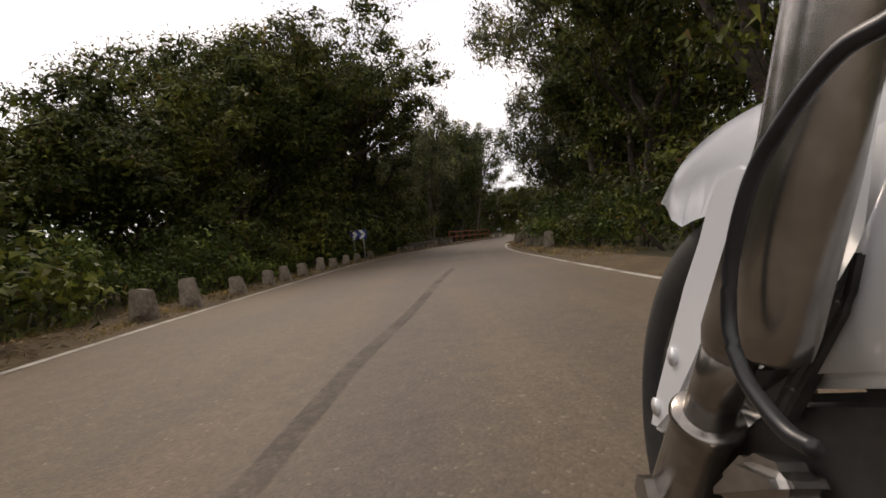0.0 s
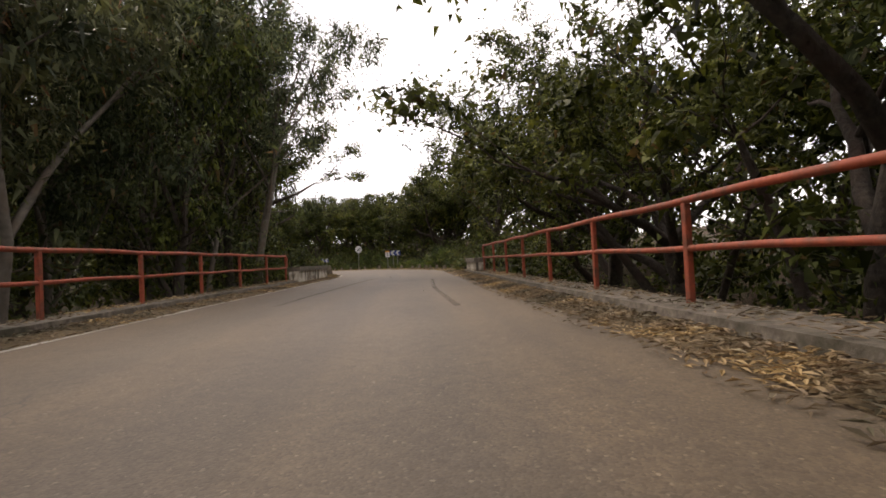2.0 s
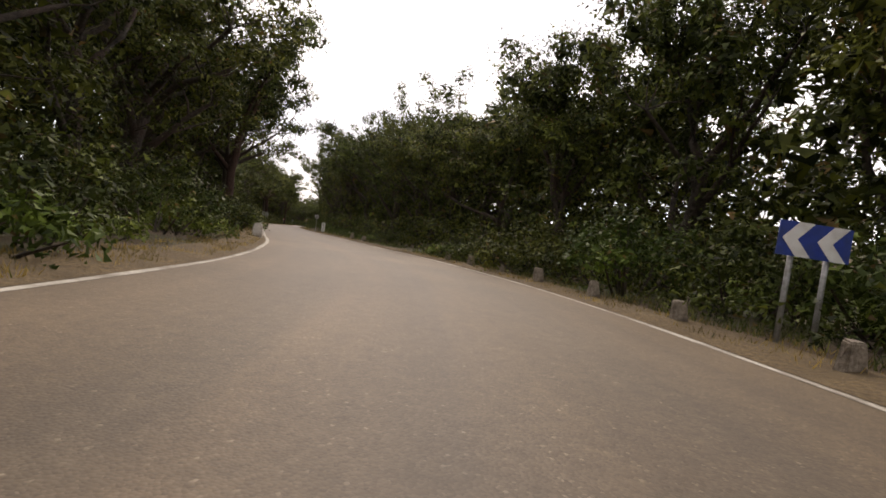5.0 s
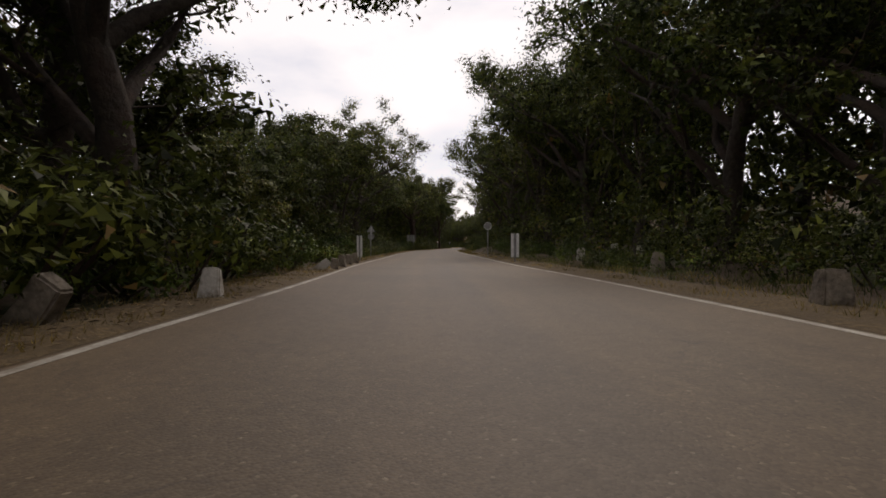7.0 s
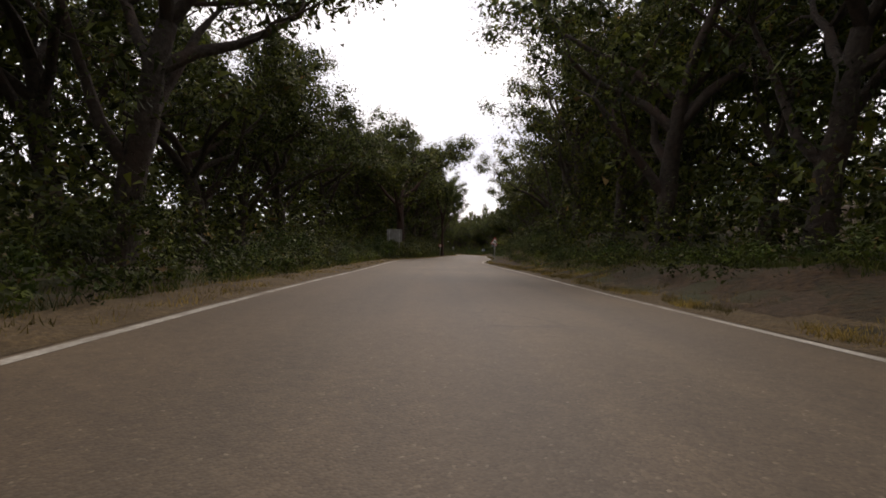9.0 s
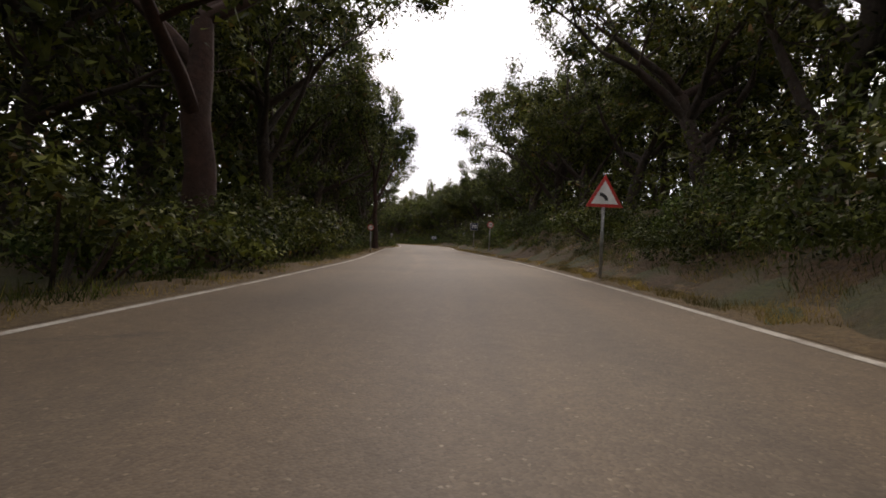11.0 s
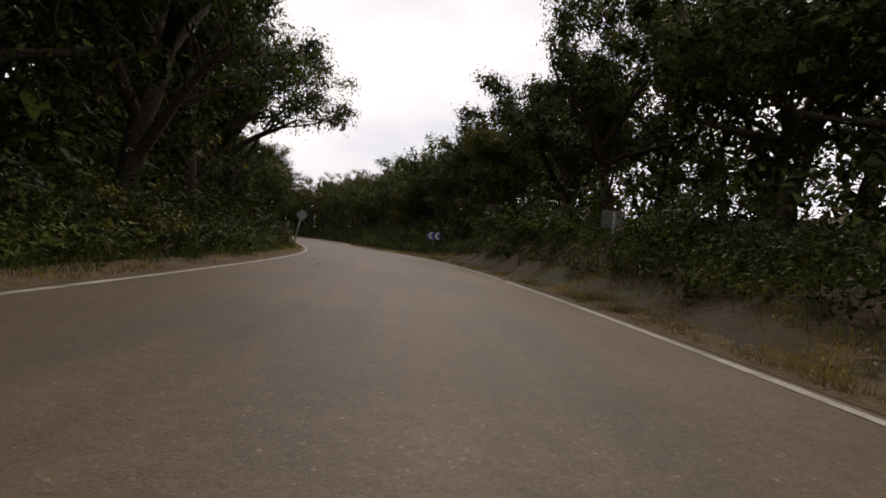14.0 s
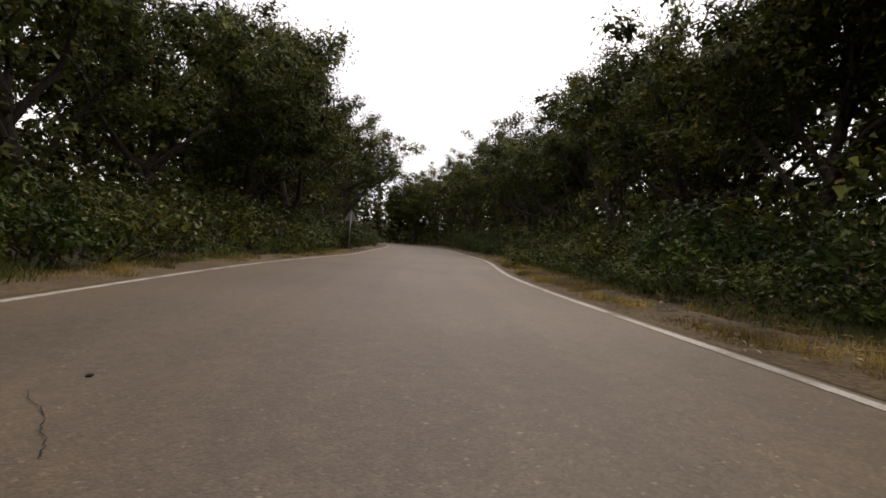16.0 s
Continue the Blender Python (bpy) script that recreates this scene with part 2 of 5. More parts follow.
SIGN_WHITE = two_scale("sign_white", (0.62, 0.62, 0.60), (0.78, 0.78, 0.76), (0.5, 0.48, 0.44), 20.0, 5.0, 0.5, 0, 0.05, 0.001)
SIGN_BLUE = two_scale("sign_blue", (0.012, 0.035, 0.22), (0.025, 0.06, 0.30), (0.03, 0.05, 0.16), 15.0, 4.0, 0.5, 0, 0.05, 0.001)
SIGN_NAVY = two_scale("sign_navy", (0.008, 0.014, 0.05), (0.015, 0.024, 0.08), (0.02, 0.02, 0.04), 15.0, 4.0, 0.5, 0, 0.05, 0.001)
SIGN_RED = two_scale("sign_red", (0.40, 0.02, 0.015), (0.55, 0.035, 0.025), (0.30, 0.04, 0.03), 15.0, 4.0, 0.5, 0, 0.05, 0.001)
SIGN_BLACK = two_scale("sign_black", (0.012, 0.012, 0.012), (0.03, 0.03, 0.03), (0.05, 0.05, 0.05), 15.0, 4.0, 0.5, 0, 0.05, 0.001)
SIGN_ORANGE = two_scale("sign_orange", (0.60, 0.25, 0.03), (0.75, 0.36, 0.05), (0.45, 0.2, 0.05), 15.0, 4.0, 0.5, 0, 0.05, 0.001)


def stain_material():
    m, nt, ln, b = material("tyre_mark", 0.7)
    b.inputs["Base Color"].default_value = (0.045, 0.038, 0.032, 1)
    t, mix = nt.new("ShaderNodeBsdfTransparent"), nt.new("ShaderNodeMixShader")
    f = mixed(nt, ln, 1.0, ramped(nt, ln, noisy(nt, ln, 1.4, 6), (0.3, (0.05, 0.05, 0.05)), (0.65, (0.6, 0.6, 0.6))), ramped(nt, ln, noisy(nt, ln, 22.0, 4), (0.3, (0.3, 0.3, 0.3)), (0.65, (1, 1, 1))), "MULTIPLY")
    ln.new(f, mix.inputs[0])
    ln.new(t.outputs[0], mix.inputs[1])
    ln.new(b.outputs[0], mix.inputs[2])
    ln.new(mix.outputs[0], nt["Material Output"].inputs[0])
    return m


TYRE_MARK = stain_material()
CRACK = two_scale("open_crack", (0.012, 0.010, 0.008), (0.04, 0.032, 0.025), (0.02, 0.016, 0.012), 20.0, 3.0, 0.95)


# ---- plan: stations along the road ----
# centre line of the road, metres
ROAD = [(0.74, -39.99), (0.38, -30.00), (0.02, -20.01), (-0.32, -10.01), (-0.52, -0.01), (-0.71, 8.43), (-0.58, 16.90), (0.57, 25.31), (2.80, 33.45), (5.04, 41.37), (7.34, 49.07), (9.39, 56.80), (9.93, 64.62), (9.04, 71.37), (7.00, 78.03), (4.30, 84.64), (0.42, 90.83), (-4.17, 96.70), (-8.81, 102.74), (-13.46, 108.89), (-18.26, 114.87), (-22.66, 120.75), (-27.04, 126.59), (-31.44, 132.44), (-35.67, 138.41), (-39.98, 144.33), (-44.13, 150.36), (-47.44, 156.84), (-50.79, 163.21), (-54.34, 169.13), (-58.09, 175.32), (-61.92, 181.75), (-65.39, 188.64), (-69.35, 195.53), (-73.81, 202.18), (-78.89, 208.10), (-84.44, 213.64), (-90.97, 219.84), (-96.82, 226.70), (-103.18, 233.07), (-109.54, 239.44), (-116.10, 245.60), (-123.04, 251.31), (-130.56, 256.25), (-138.70, 260.09), (-147.30, 262.77)]
HALF = 2.5


def glide(pts, n=10):
    pts = np.array(pts)
    q = np.vstack([2 * pts[0] - pts[1], pts, 2 * pts[-1] - pts[-2]])
    out = []
    for i in range(1, len(q) - 2):
        a, b, c, d = q[i - 1:i + 3]
        for k in range(n):
            u = k / n
            out.append(0.5 * (2 * b + (c - a) * u + (2 * a - 5 * b + 4 * c - d) * u * u + (3 * b - a - 3 * c + d) * u ** 3))
    return np.array(out + [pts[-1]])


LINEXY = glide(ROAD)
LINES = np.concatenate([[0], np.cumsum(np.linalg.norm(np.diff(LINEXY, axis=0), axis=1))]) - 40.0
S_END = float(LINES[-1])


def centre(s):
    return np.array([np.interp(s, LINES, LINEXY[:, 0]), np.interp(s, LINES, LINEXY[:, 1])])


def ahead(s):
    d = centre(s + 0.7) - centre(s - 0.7)
    return d / np.linalg.norm(d)


def yaw(s):
    d = ahead(s)
    return math.degrees(math.atan2(-d[0], d[1]))


def at(s, off, z=0.0):
    c, d = centre(s), ahead(s)
    return Vector((c[0] + d[1] * off, c[1] - d[0] * off, z))


def smooth(x, a, b):
    t = np.clip((x - a) / (b - a), 0, 1)
    return t * t * (3 - 2 * t)


def window(s, a, b, soft):
    return smooth(s, a - soft, a + soft) * (1 - smooth(s, b - soft, b + soft))


def land(s, o):
    """Height of the ground at station s, o metres to the right of the centre line."""
    s, o = np.asarray(s, float), np.asarray(o, float)
    a = np.abs(o)
    z = -0.07 * (1 - smooth(a, HALF - 0.1, HALF + 0.25)) + 0.02 * smooth(a, HALF + 0.1, HALF + 0.6)
    ripple = 0.10 * np.sin(s * 0.83 + o * 0.9) * np.sin(o * 0.61 - s * 0.37) + 0.05 * np.sin(s * 2.1 - o * 1.7)
    z = z + ripple * smooth(a, 3.3, 5.0)
    ravine = window(s, 31, 52, 3.5) * smooth(a, 3.5, 6.0) * 4.2
    bank = window(s, 137, 236, 12) * (o > 0) * (1.1 * smooth(a, 2.95, 4.6) + 1.3 * smooth(a, 4.6, 11.0)) * (0.75 + 0.25 * np.sin(s * 0.31))
    bank = bank * (0.45 + 0.55 * smooth(s, 150, 175))
    fall = (o < 0) * 0.9 * smooth(a, 4.0, 14.0) * (1 - smooth(s, 60, 90)) + (o > 0) * 0.7 * smooth(a, 4.5, 14) * window(s, 60, 105, 10)
    rise = 4.5 * smooth(a, 15.0, 34.0) * (1 - (o < 0) * window(s, 36, 54, 5))
    return z - ravine + bank - fall + rise


def station(x, y):
    """Nearest station and offset of many points of the plan."""
    pts = np.stack([x, y], -1).reshape(-1, 2)
    s_out, o_out = np.empty(len(pts)), np.empty(len(pts))
    d = np.gradient(LINEXY, axis=0)
    d /= np.linalg.norm(d, axis=1)[:, None]
    for i in range(0, len(pts), 4000):
        p = pts[i:i + 4000]
        k = np.argmin(((p[:, None] - LINEXY[None]) ** 2).sum(-1), axis=1)
        v = p - LINEXY[k]
        along = (v * d[k]).sum(1)
        s_out[i:i + 4000] = LINES[k] + along
        cross = v[:, 0] * d[k, 1] - v[:, 1] * d[k, 0]
        o_out[i:i + 4000] = np.sign(cross) * np.sqrt(np.maximum((v ** 2).sum(1) - np.minimum(along ** 2, 1.0), 0))
    return s_out, o_out


def ground_z(s, off):
    return float(land(s, off))


# ---- mesh helpers ----
def mesh_of(name, verts, faces, mat, smoothly=False):
    me = bpy.data.meshes.new(name)
    me.from_pydata([tuple(v) for v in verts], [], faces)
    me.materials.append(mat)
    if smoothly:
        me.polygons.foreach_set("use_smooth", [True] * len(me.polygons))
    me.update()
    return me


def bm_mesh(name, bm, mat, smoothly=False):
    me = bpy.data.meshes.new(name)
    bmesh.ops.recalc_face_normals(bm, faces=bm.faces)
    bm.to_mesh(me)
    bm.free()
    me.materials.append(mat)
    if smoothly:
        me.polygons.foreach_set("use_smooth", [True] * len(me.polygons))
    return me


def part(name, bm, mat, parent, label="", m=None, smoothly=False):
    me = bm if isinstance(bm, bpy.types.Mesh) else bm_mesh(name, bm, mat, smoothly)
    ob = new(name, me)
    ob.parent = parent
    if m is not None:
        ob.matrix_basis = m
    return tagged(ob, label)


def thing(name, label, category, m, group="", kind=""):
    ob = new(name)
    ob.empty_display_size = 0.2
    ob.matrix_basis = m
    return tagged(ob, label, category, group, kind)


def box(bm, sx, sy, sz, m=Matrix(), bevel=0.0, taper=1.0):
    r = bmesh.ops.create_cube(bm, size=1.0)
    vs = r["verts"]
    for v in vs:
        k = taper if v.co.z > 0 else 1.0
        v.co = Vector((v.co.x * sx * k, v.co.y * sy * k, v.co.z * sz))
    if bevel:
        es = list({e for v in vs for e in v.link_edges})
        out = bmesh.ops.bevel(bm, geom=es, offset=bevel, segments=2, affect="EDGES")
        vs = list({v for f in out["faces"] for v in f.verts} | {v for v in vs if v.is_valid})
    bmesh.ops.transform(bm, matrix=m, verts=vs)
    return bm


def tube_into(bm, pts, radii, n=8, cap=True):
    """A tapered tube along points, added to bm."""
    rings = []
    up = Vector((0.13, 0.21, 1))
    for i, p in enumerate(pts):
        d = (Vector(pts[min(i + 1, len(pts) - 1)]) - Vector(pts[max(i - 1, 0)])).normalized()
        x = d.cross(up if abs(d.dot(up.normalized())) < 0.95 else Vector((1, 0, 0))).normalized()
        y = d.cross(x)
        rings.append([bm.verts.new(Vector(p) + radii[i] * (math.cos(k * math.tau / n) * x + math.sin(k * math.tau / n) * y)) for k in range(n)])
    for a, b in zip(rings, rings[1:]):
        for k in range(n):
            bm.faces.new((a[k], a[(k + 1) % n], b[(k + 1) % n], b[k]))
    if cap:
        bm.faces.new(rings[0])
        bm.faces.new(list(reversed(rings[-1])))
    return bm


def rod(p, q, r, n=10):
    return tube_into(bmesh.new(), [p, q], [r, r], n)


def plate(outline, thick, m=None):
    """A flat plate in the xz plane from an outline, thick along y."""
    bm = bmesh.new()
    f = [bm.verts.new((x, -thick / 2, z)) for x, z in outline]
    b = [bm.verts.new((x, thick / 2, z)) for x, z in outline]
    bm.faces.new(f)
    bm.faces.new(list(reversed(b)))
    n = len(f)
    for i in range(n):
        bm.faces.new((f[i], b[i], b[(i + 1) % n], f[(i + 1) % n]))
    if m is not None:
        bmesh.ops.transform(bm, matrix=m, verts=bm.verts)
    return bm


def disc_line(r, n=32, a0=0.0):
    return [(r * math.cos(a0 + k * math.tau / n), r * math.sin(a0 + k * math.tau / n)) for k in range(n)]


def lettering(text, size, mat, parent, m, label):
    cu = bpy.data.curves.new("lettering", "FONT")
    cu.body, cu.size, cu.extrude, cu.align_x, cu.align_y = text, size, 0.0015, "CENTER", "CENTER"
    cu.offset = size * 0.022
    tmp = bpy.data.objects.new("lettering", cu)
    scene.collection.objects.link(tmp)
    me = bpy.data.meshes.new_from_object(tmp.evaluated_get(bpy.context.evaluated_depsgraph_get()))
    bpy.data.objects.remove(tmp)
    me.materials.clear()
    me.materials.append(mat)
    return part("lettering", me, mat, parent, label, m)


# ---- ground, road, verges ----
def axis(lo, hi, step, far):
    inner = list(np.arange(lo, hi + 0.01, step))
    return np.array([lo - far, lo - far * 0.3, lo - far * 0.08, lo - far * 0.02] + inner + [hi + far * 0.02, hi + far * 0.08, hi + far * 0.3, hi + far])


gx, gy = axis(LINEXY[:, 0].min() - 26, LINEXY[:, 0].max() + 26, 0.95, 2500), axis(LINEXY[:, 1].min() - 20, LINEXY[:, 1].max() + 26, 0.95, 2500)
GX, GY = np.meshgrid(gx, gy)
gs, go = station(GX, GY)
GZ = land(gs, go)
far_out = smooth(np.abs(go), 30, 60)
GZ = GZ * (1 - far_out) + far_out * -0.4
nx, ny = len(gx), len(gy)
gv = np.stack([GX.ravel(), GY.ravel(), GZ], -1)
gf = [(j * nx + i, j * nx + i + 1, (j + 1) * nx + i + 1, (j + 1) * nx + i) for j in range(ny - 1) for i in range(nx - 1)]
tagged(new("ground", mesh_of("ground", gv, gf, GROUND, True)), "forest floor of dry soil, leaf litter and low green growth", "ground", kind="structure")


def ribbon(name, s0, s1, o0, o1, z0, z1, step, mat, cols=1, wobble=0.0, rough=0.0, hug=False):
    """A strip of surface along the road between two offsets."""
    ss = np.arange(s0, s1 + 0.001, step)
    verts, faces = [], []
    for i, s in enumerate(ss):
        w = wobble * (noise.noise((s * 0.7, o0, 0.0)) + 0.6 * noise.noise((s * 2.9, o1, 3.0)))
        for k in range(cols + 1):
            u = k / cols
            o = o0 + (o1 - o0) * u + (w if abs(o0 + (o1 - o0) * u) > abs(o0 + (o1 - o0) * (1 - u)) else 0)
            z = (max(z0 + (z1 - z0) * u, float(land(s, o)) + 0.03 * (k > 0)) if hug else z0 + (z1 - z0) * u) + rough * (noise.noise((s * 1.9, o * 2.3, 7.0)) + 0.5 * noise.noise((s * 5.7, o * 6.1, 2.0))) * (0 < k < cols)
            verts.append(at(s, o, z))
    n = cols + 1
    for i in range(len(ss) - 1):
        for k in range(cols):
            faces.append((i * n + k, i * n + k + 1, (i + 1) * n + k + 1, (i + 1) * n + k))
    if o1 < o0:
        faces = [f[::-1] for f in faces]
    me = mesh_of(name, verts, faces, mat, True)
    uv = me.uv_layers.new(name="along")
    for lp in me.loops:
        i, k = divmod(lp.vertex_index, n)
        uv.data[lp.index].uv = (o0 + (o1 - o0) * k / cols, ss[i])
    return new(name, me)


tagged(ribbon("road", -38, S_END - 1, -HALF - 0.08, HALF + 0.08, 0, 0, 1.0, ASPHALT, 6), "worn brown-grey asphalt of a narrow country road", "road", kind="structure")
for side in (-1, 1):
    tagged(ribbon("verge", -38, S_END - 1, side * (HALF + 0.05), side * (HALF + 0.85), 0.004, 0.03, 0.25, VERGE, 5, 0.12, 0.05, True), "dry sandy verge with straw and leaf litter", "verge", kind="structure")
    tagged(ribbon("edge_line", 100, S_END - 2, side * (HALF - 0.10), side * (HALF - 0.01), 0.004, 0.004, 0.5, LINE, 1, 0.02), "worn pale edge line painted on the asphalt", "road marking", kind="structure")
    for s0, s1 in ((-38, 25), (57, 100)) if side > 0 else ((-38, 100),):
        tagged(ribbon("edge_line", s0, s1, side * (HALF - 0.06), side * (HALF + 0.02), 0.004, 0.004, 0.4, LINE, 1, 0.03), "thin worn edge line half covered by sand", "road marking", kind="structure")


EARTH = two_scale("earth_bank", (0.022, 0.013, 0.006), (0.096, 0.055, 0.023), (0.034, 0.033, 0.012), 11.0, 1.1, 0.97, 0, 1.0, 0.07)
tagged(ribbon("bank", 122, 264, 2.85, 4.9, 0.0, 0.0, 0.3, EARTH, 12, 0.0, 0.05, True), "steep crumbling brown earth bank beside the road", "bank", kind="structure")


def streak(name, path, width, mat, z, label, jitter=0.0):
    """A narrow mark on the asphalt along (station, offset) points."""
    pts = glide(path, 14 if jitter else 8)
    verts, faces = [], []
    r = random.Random(len(path) * 7 + int(path[0][0] * 10))
    for i, (s, o) in enumerate(pts):
        w = width * (r.uniform(0.3, 1.3) if jitter else 1.0)
        if jitter:
            s += jitter * (2.0 * noise.noise((s * 6.3, o * 7.1, 1.0)) + 0.8 * noise.noise((s * 23.0, o * 27.0, 4.0)))
            o += jitter * (2.0 * noise.noise((s * 6.9, o * 5.3, 9.0)) + 0.8 * noise.noise((s * 26.0, o * 21.0, 6.0)))
        c, d = at(s, o, z), Vector((0.7, 0.7, 0)) * w / 2
        verts += [c - d, c + d] if jitter else [at(s, o - w / 2, z), at(s, o + w / 2, z)]
    for i in range(len(pts) - 1):
        faces.append((2 * i, 2 * i + 1, 2 * i + 3, 2 * i + 2))
    return tagged(new(name, mesh_of(name, verts, faces, mat)), label, "road mark", kind="structure")


MARK, RIFT = "dark tyre mark on the asphalt", "open crack in the asphalt"
streak("tyre_mark", [(-3, -0.5), (1.2, -0.2), (2.5, -0.1), (4.0, 0.1), (6.5, 0.35), (9.0, 0.6)], 0.10, TYRE_MARK, 0.005, MARK)
streak("tyre_mark", [(40.0, 1.58), (43.2, 1.47), (44.6, 1.44), (47.0, 1.46), (49.0, 1.5)], 0.09, TYRE_MARK, 0.005, MARK)
streak("tyre_mark", [(41.5, -1.1), (44.3, -1.0), (46.5, -0.9), (49.5, -0.75), (53, -0.4)], 0.10, TYRE_MARK, 0.005, MARK)
for path in ([(59.2, -0.67), (59.23, -0.6), (59.32, -0.53), (59.5, -0.53), (59.69, -0.46), (59.75, -0.32)], [(58.93, -0.44), (59.13, -0.42), (59.33, -0.52)], [(60.4, -1.0), (60.7, -0.3), (60.5, 0.4)],
             [(176.6, -0.55), (176.9, -0.5), (177.3, -0.5), (177.6, -0.48), (178.0, -0.4), (178.6, -0.35)], [(222.2, 1.1), (222.7, 1.2), (223.7, 1.3), (224.4, 1.2)], [(245.3, -0.5), (245.5, -0.65), (245.8, -0.9)]):
    streak("road_crack", path, 0.0055, CRACK, 0.004, RIFT, 0.025)


# ---- trees and bushes ----
rng = np.random.default_rng(7)


def leaves_mesh(name, centres, radii, per, size, mat, flat=0.75, droop=0.0, seed=1, inner=0.25, core=2.1):
    """Many small leaves set in clumps round the given centres; larger ones in the shade of each clump."""
    r = np.random.default_rng(seed)
    c, rad = np.repeat(np.array(centres), per, axis=0), np.repeat(np.array(radii), per)
    n = len(c)
    d = r.normal(size=(n, 3))
    d /= np.linalg.norm(d, axis=1)[:, None]
    d[:, 2] = np.where(r.random(n) < 0.5, np.abs(d[:, 2]), d[:, 2])
    deep = r.random(n) < inner
    dist = rad * (0.5 + 0.5 * r.random(n) ** 0.6) * (0.72 + 0.5 * r.random(n))
    dist = np.where(deep, rad * 0.58 * r.random(n) ** 0.5, dist)
    p = c + d * dist[:, None] * np.array([1, 1, flat])
    p[:, 2] -= droop * r.random(n) * rad
    nrm = d * 0.9 + r.normal(size=(n, 3)) * 0.5 + np.array([0, 0, 0.35])
    nrm /= np.linalg.norm(nrm, axis=1)[:, None]
    t = np.cross(nrm, r.normal(size=(n, 3)))
    t[:, 2] -= droop * 1.2
    t /= np.linalg.norm(t, axis=1)[:, None]
    b = np.cross(nrm, t)
    l = (size * (0.6 + 0.8 * r.random(n)) * np.where(deep, core, 1.0))[:, None]
    w = l * (0.42 if droop == 0 else 0.24)
    bend = nrm * l * 0.22
    v = np.stack([p - t * l * 0.7 - b * w, p - t * l * 0.5 + b * w + bend, p + t * l], 1).reshape(-1, 3)
    me = bpy.data.meshes.new(name)
    me.vertices.add(3 * n)
    me.vertices.foreach_set("co", v.ravel())
    me.loops.add(3 * n)
    me.loops.foreach_set("vertex_index", np.arange(3 * n, dtype=np.int32))
    me.polygons.add(n)
    me.polygons.foreach_set("loop_start", np.arange(0, 3 * n, 3))
    me.polygons.foreach_set("loop_total", np.full(n, 3))
    me.materials.append(mat)
    me.update()
    me.validate()
    return me


def grow(seed, trunk_h, lean, limbs, limb_len, sub, sub_len, r0, rise=0.9, twist=0.35, skirt=0, low=True):
    """A trunk with limbs and boughs: tubes, and the places where foliage sits."""
    r = random.Random(seed)
    tubes, tips = [], []

    def bough(p, d, length, rad, depth):
        pts, rads = [p], [rad]
        steps = 4
        for k in range(steps):
            d = (d + Vector((r.uniform(-1, 1), r.uniform(-1, 1), r.uniform(-0.6, 0.9))) * twist).normalized()
            p = p + d * (length / steps)
            pts.append(p)
            rads.append(rad * (1 - 0.16 * (k + 1)))
        tubes.append((pts, rads))
        if depth == 0:
            for k in range(sub):
                i = r.choice((2, 3, 4, 4))
                a = r.uniform(0, math.tau)
                nd = (d * 0.7 + Vector((math.cos(a), math.sin(a), r.uniform(-0.15, 0.8)))).normalized()
                bough(pts[i], nd, sub_len * r.uniform(0.7, 1.2), rads[i] * 0.6, 1)
        elif depth == 1:
            tips.append((pts[2], 0.9))
            tips.append((pts[4], 1.0))
            for k in range(2):
                a = r.uniform(0, math.tau)
                nd = (d * 0.6 + Vector((math.cos(a), math.sin(a), r.uniform(-0.3, 0.7)))).normalized()
                bough(pts[3 + k], nd, sub_len * r.uniform(0.5, 0.8), rads[3] * 0.55, 2)
        else:
            tips.append((pts[3], 0.8))
            tips.append((pts[4], 0.9))

    base = [Vector((0, 0, -0.25))]
    rad = [r0 * 1.5]
    for k in range(1, 6):
        base.append(Vector((lean[0] * (k / 5) ** 1.5 + r.uniform(-0.08, 0.08), lean[1] * (k / 5) ** 1.5 + r.uniform(-0.08, 0.08), trunk_h * k / 5)))
        rad.append(r0 * (1.12 - 0.09 * k))
    tubes.append((base, rad))
    for k in range(limbs):
        a = math.tau * (k + r.uniform(-0.3, 0.3)) / limbs
        d = Vector((math.cos(a), math.sin(a), rise * r.uniform(0.6, 1.5))).normalized()
        j = (5, 4, 3, 5, 4, 2)[k % 6] if low else (5 if k % 2 else 4)
        bough(base[j], d, limb_len * r.uniform(0.8, 1.2), r0 * 0.55, 0)
    for k in range(skirt):
        a, d = r.uniform(0, math.tau), r.uniform(0.6, 2.1)
        p = Vector((d * math.cos(a), d * math.sin(a), r.uniform(0.5, trunk_h)))
        tubes.append(([Vector((0, 0, max(0.2, p.z - 0.5))), p * 0.6 + Vector((0, 0, p.z * 0.3)), p], [0.024, 0.016, 0.008]))
        tips.append((p, 0.95))
    return tubes, tips


def tree(name, label, seed, mat_bark, mat_leaf, per, size, clump, flat=0.75, droop=0.0, **shape):
    tubes, tips = grow(seed, **shape)
    ob = thing(name, label, "tree", Matrix())
    bm = bmesh.new()
    for i, (pts, rads) in enumerate(tubes):
        if per < 60 and rads[0] < 0.045:
            continue
        tube_into(bm, pts, rads, 9 if i == 0 else (5 if rads[0] > 0.06 else 3), False)
    for v in bm.verts:
        k = noise.noise(v.co * 3.1) * 0.05 + noise.noise(v.co * 9.0) * 0.015
        v.co += Vector((v.co.x * k, v.co.y * k, 0)) + Vector((k, -k, 0)) * 0.4
    part("trunk", bm, mat_bark, ob, "gnarled trunk and limbs", smoothly=True)
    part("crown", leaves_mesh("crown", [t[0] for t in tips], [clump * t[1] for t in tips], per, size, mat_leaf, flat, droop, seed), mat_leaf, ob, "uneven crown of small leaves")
    return ob


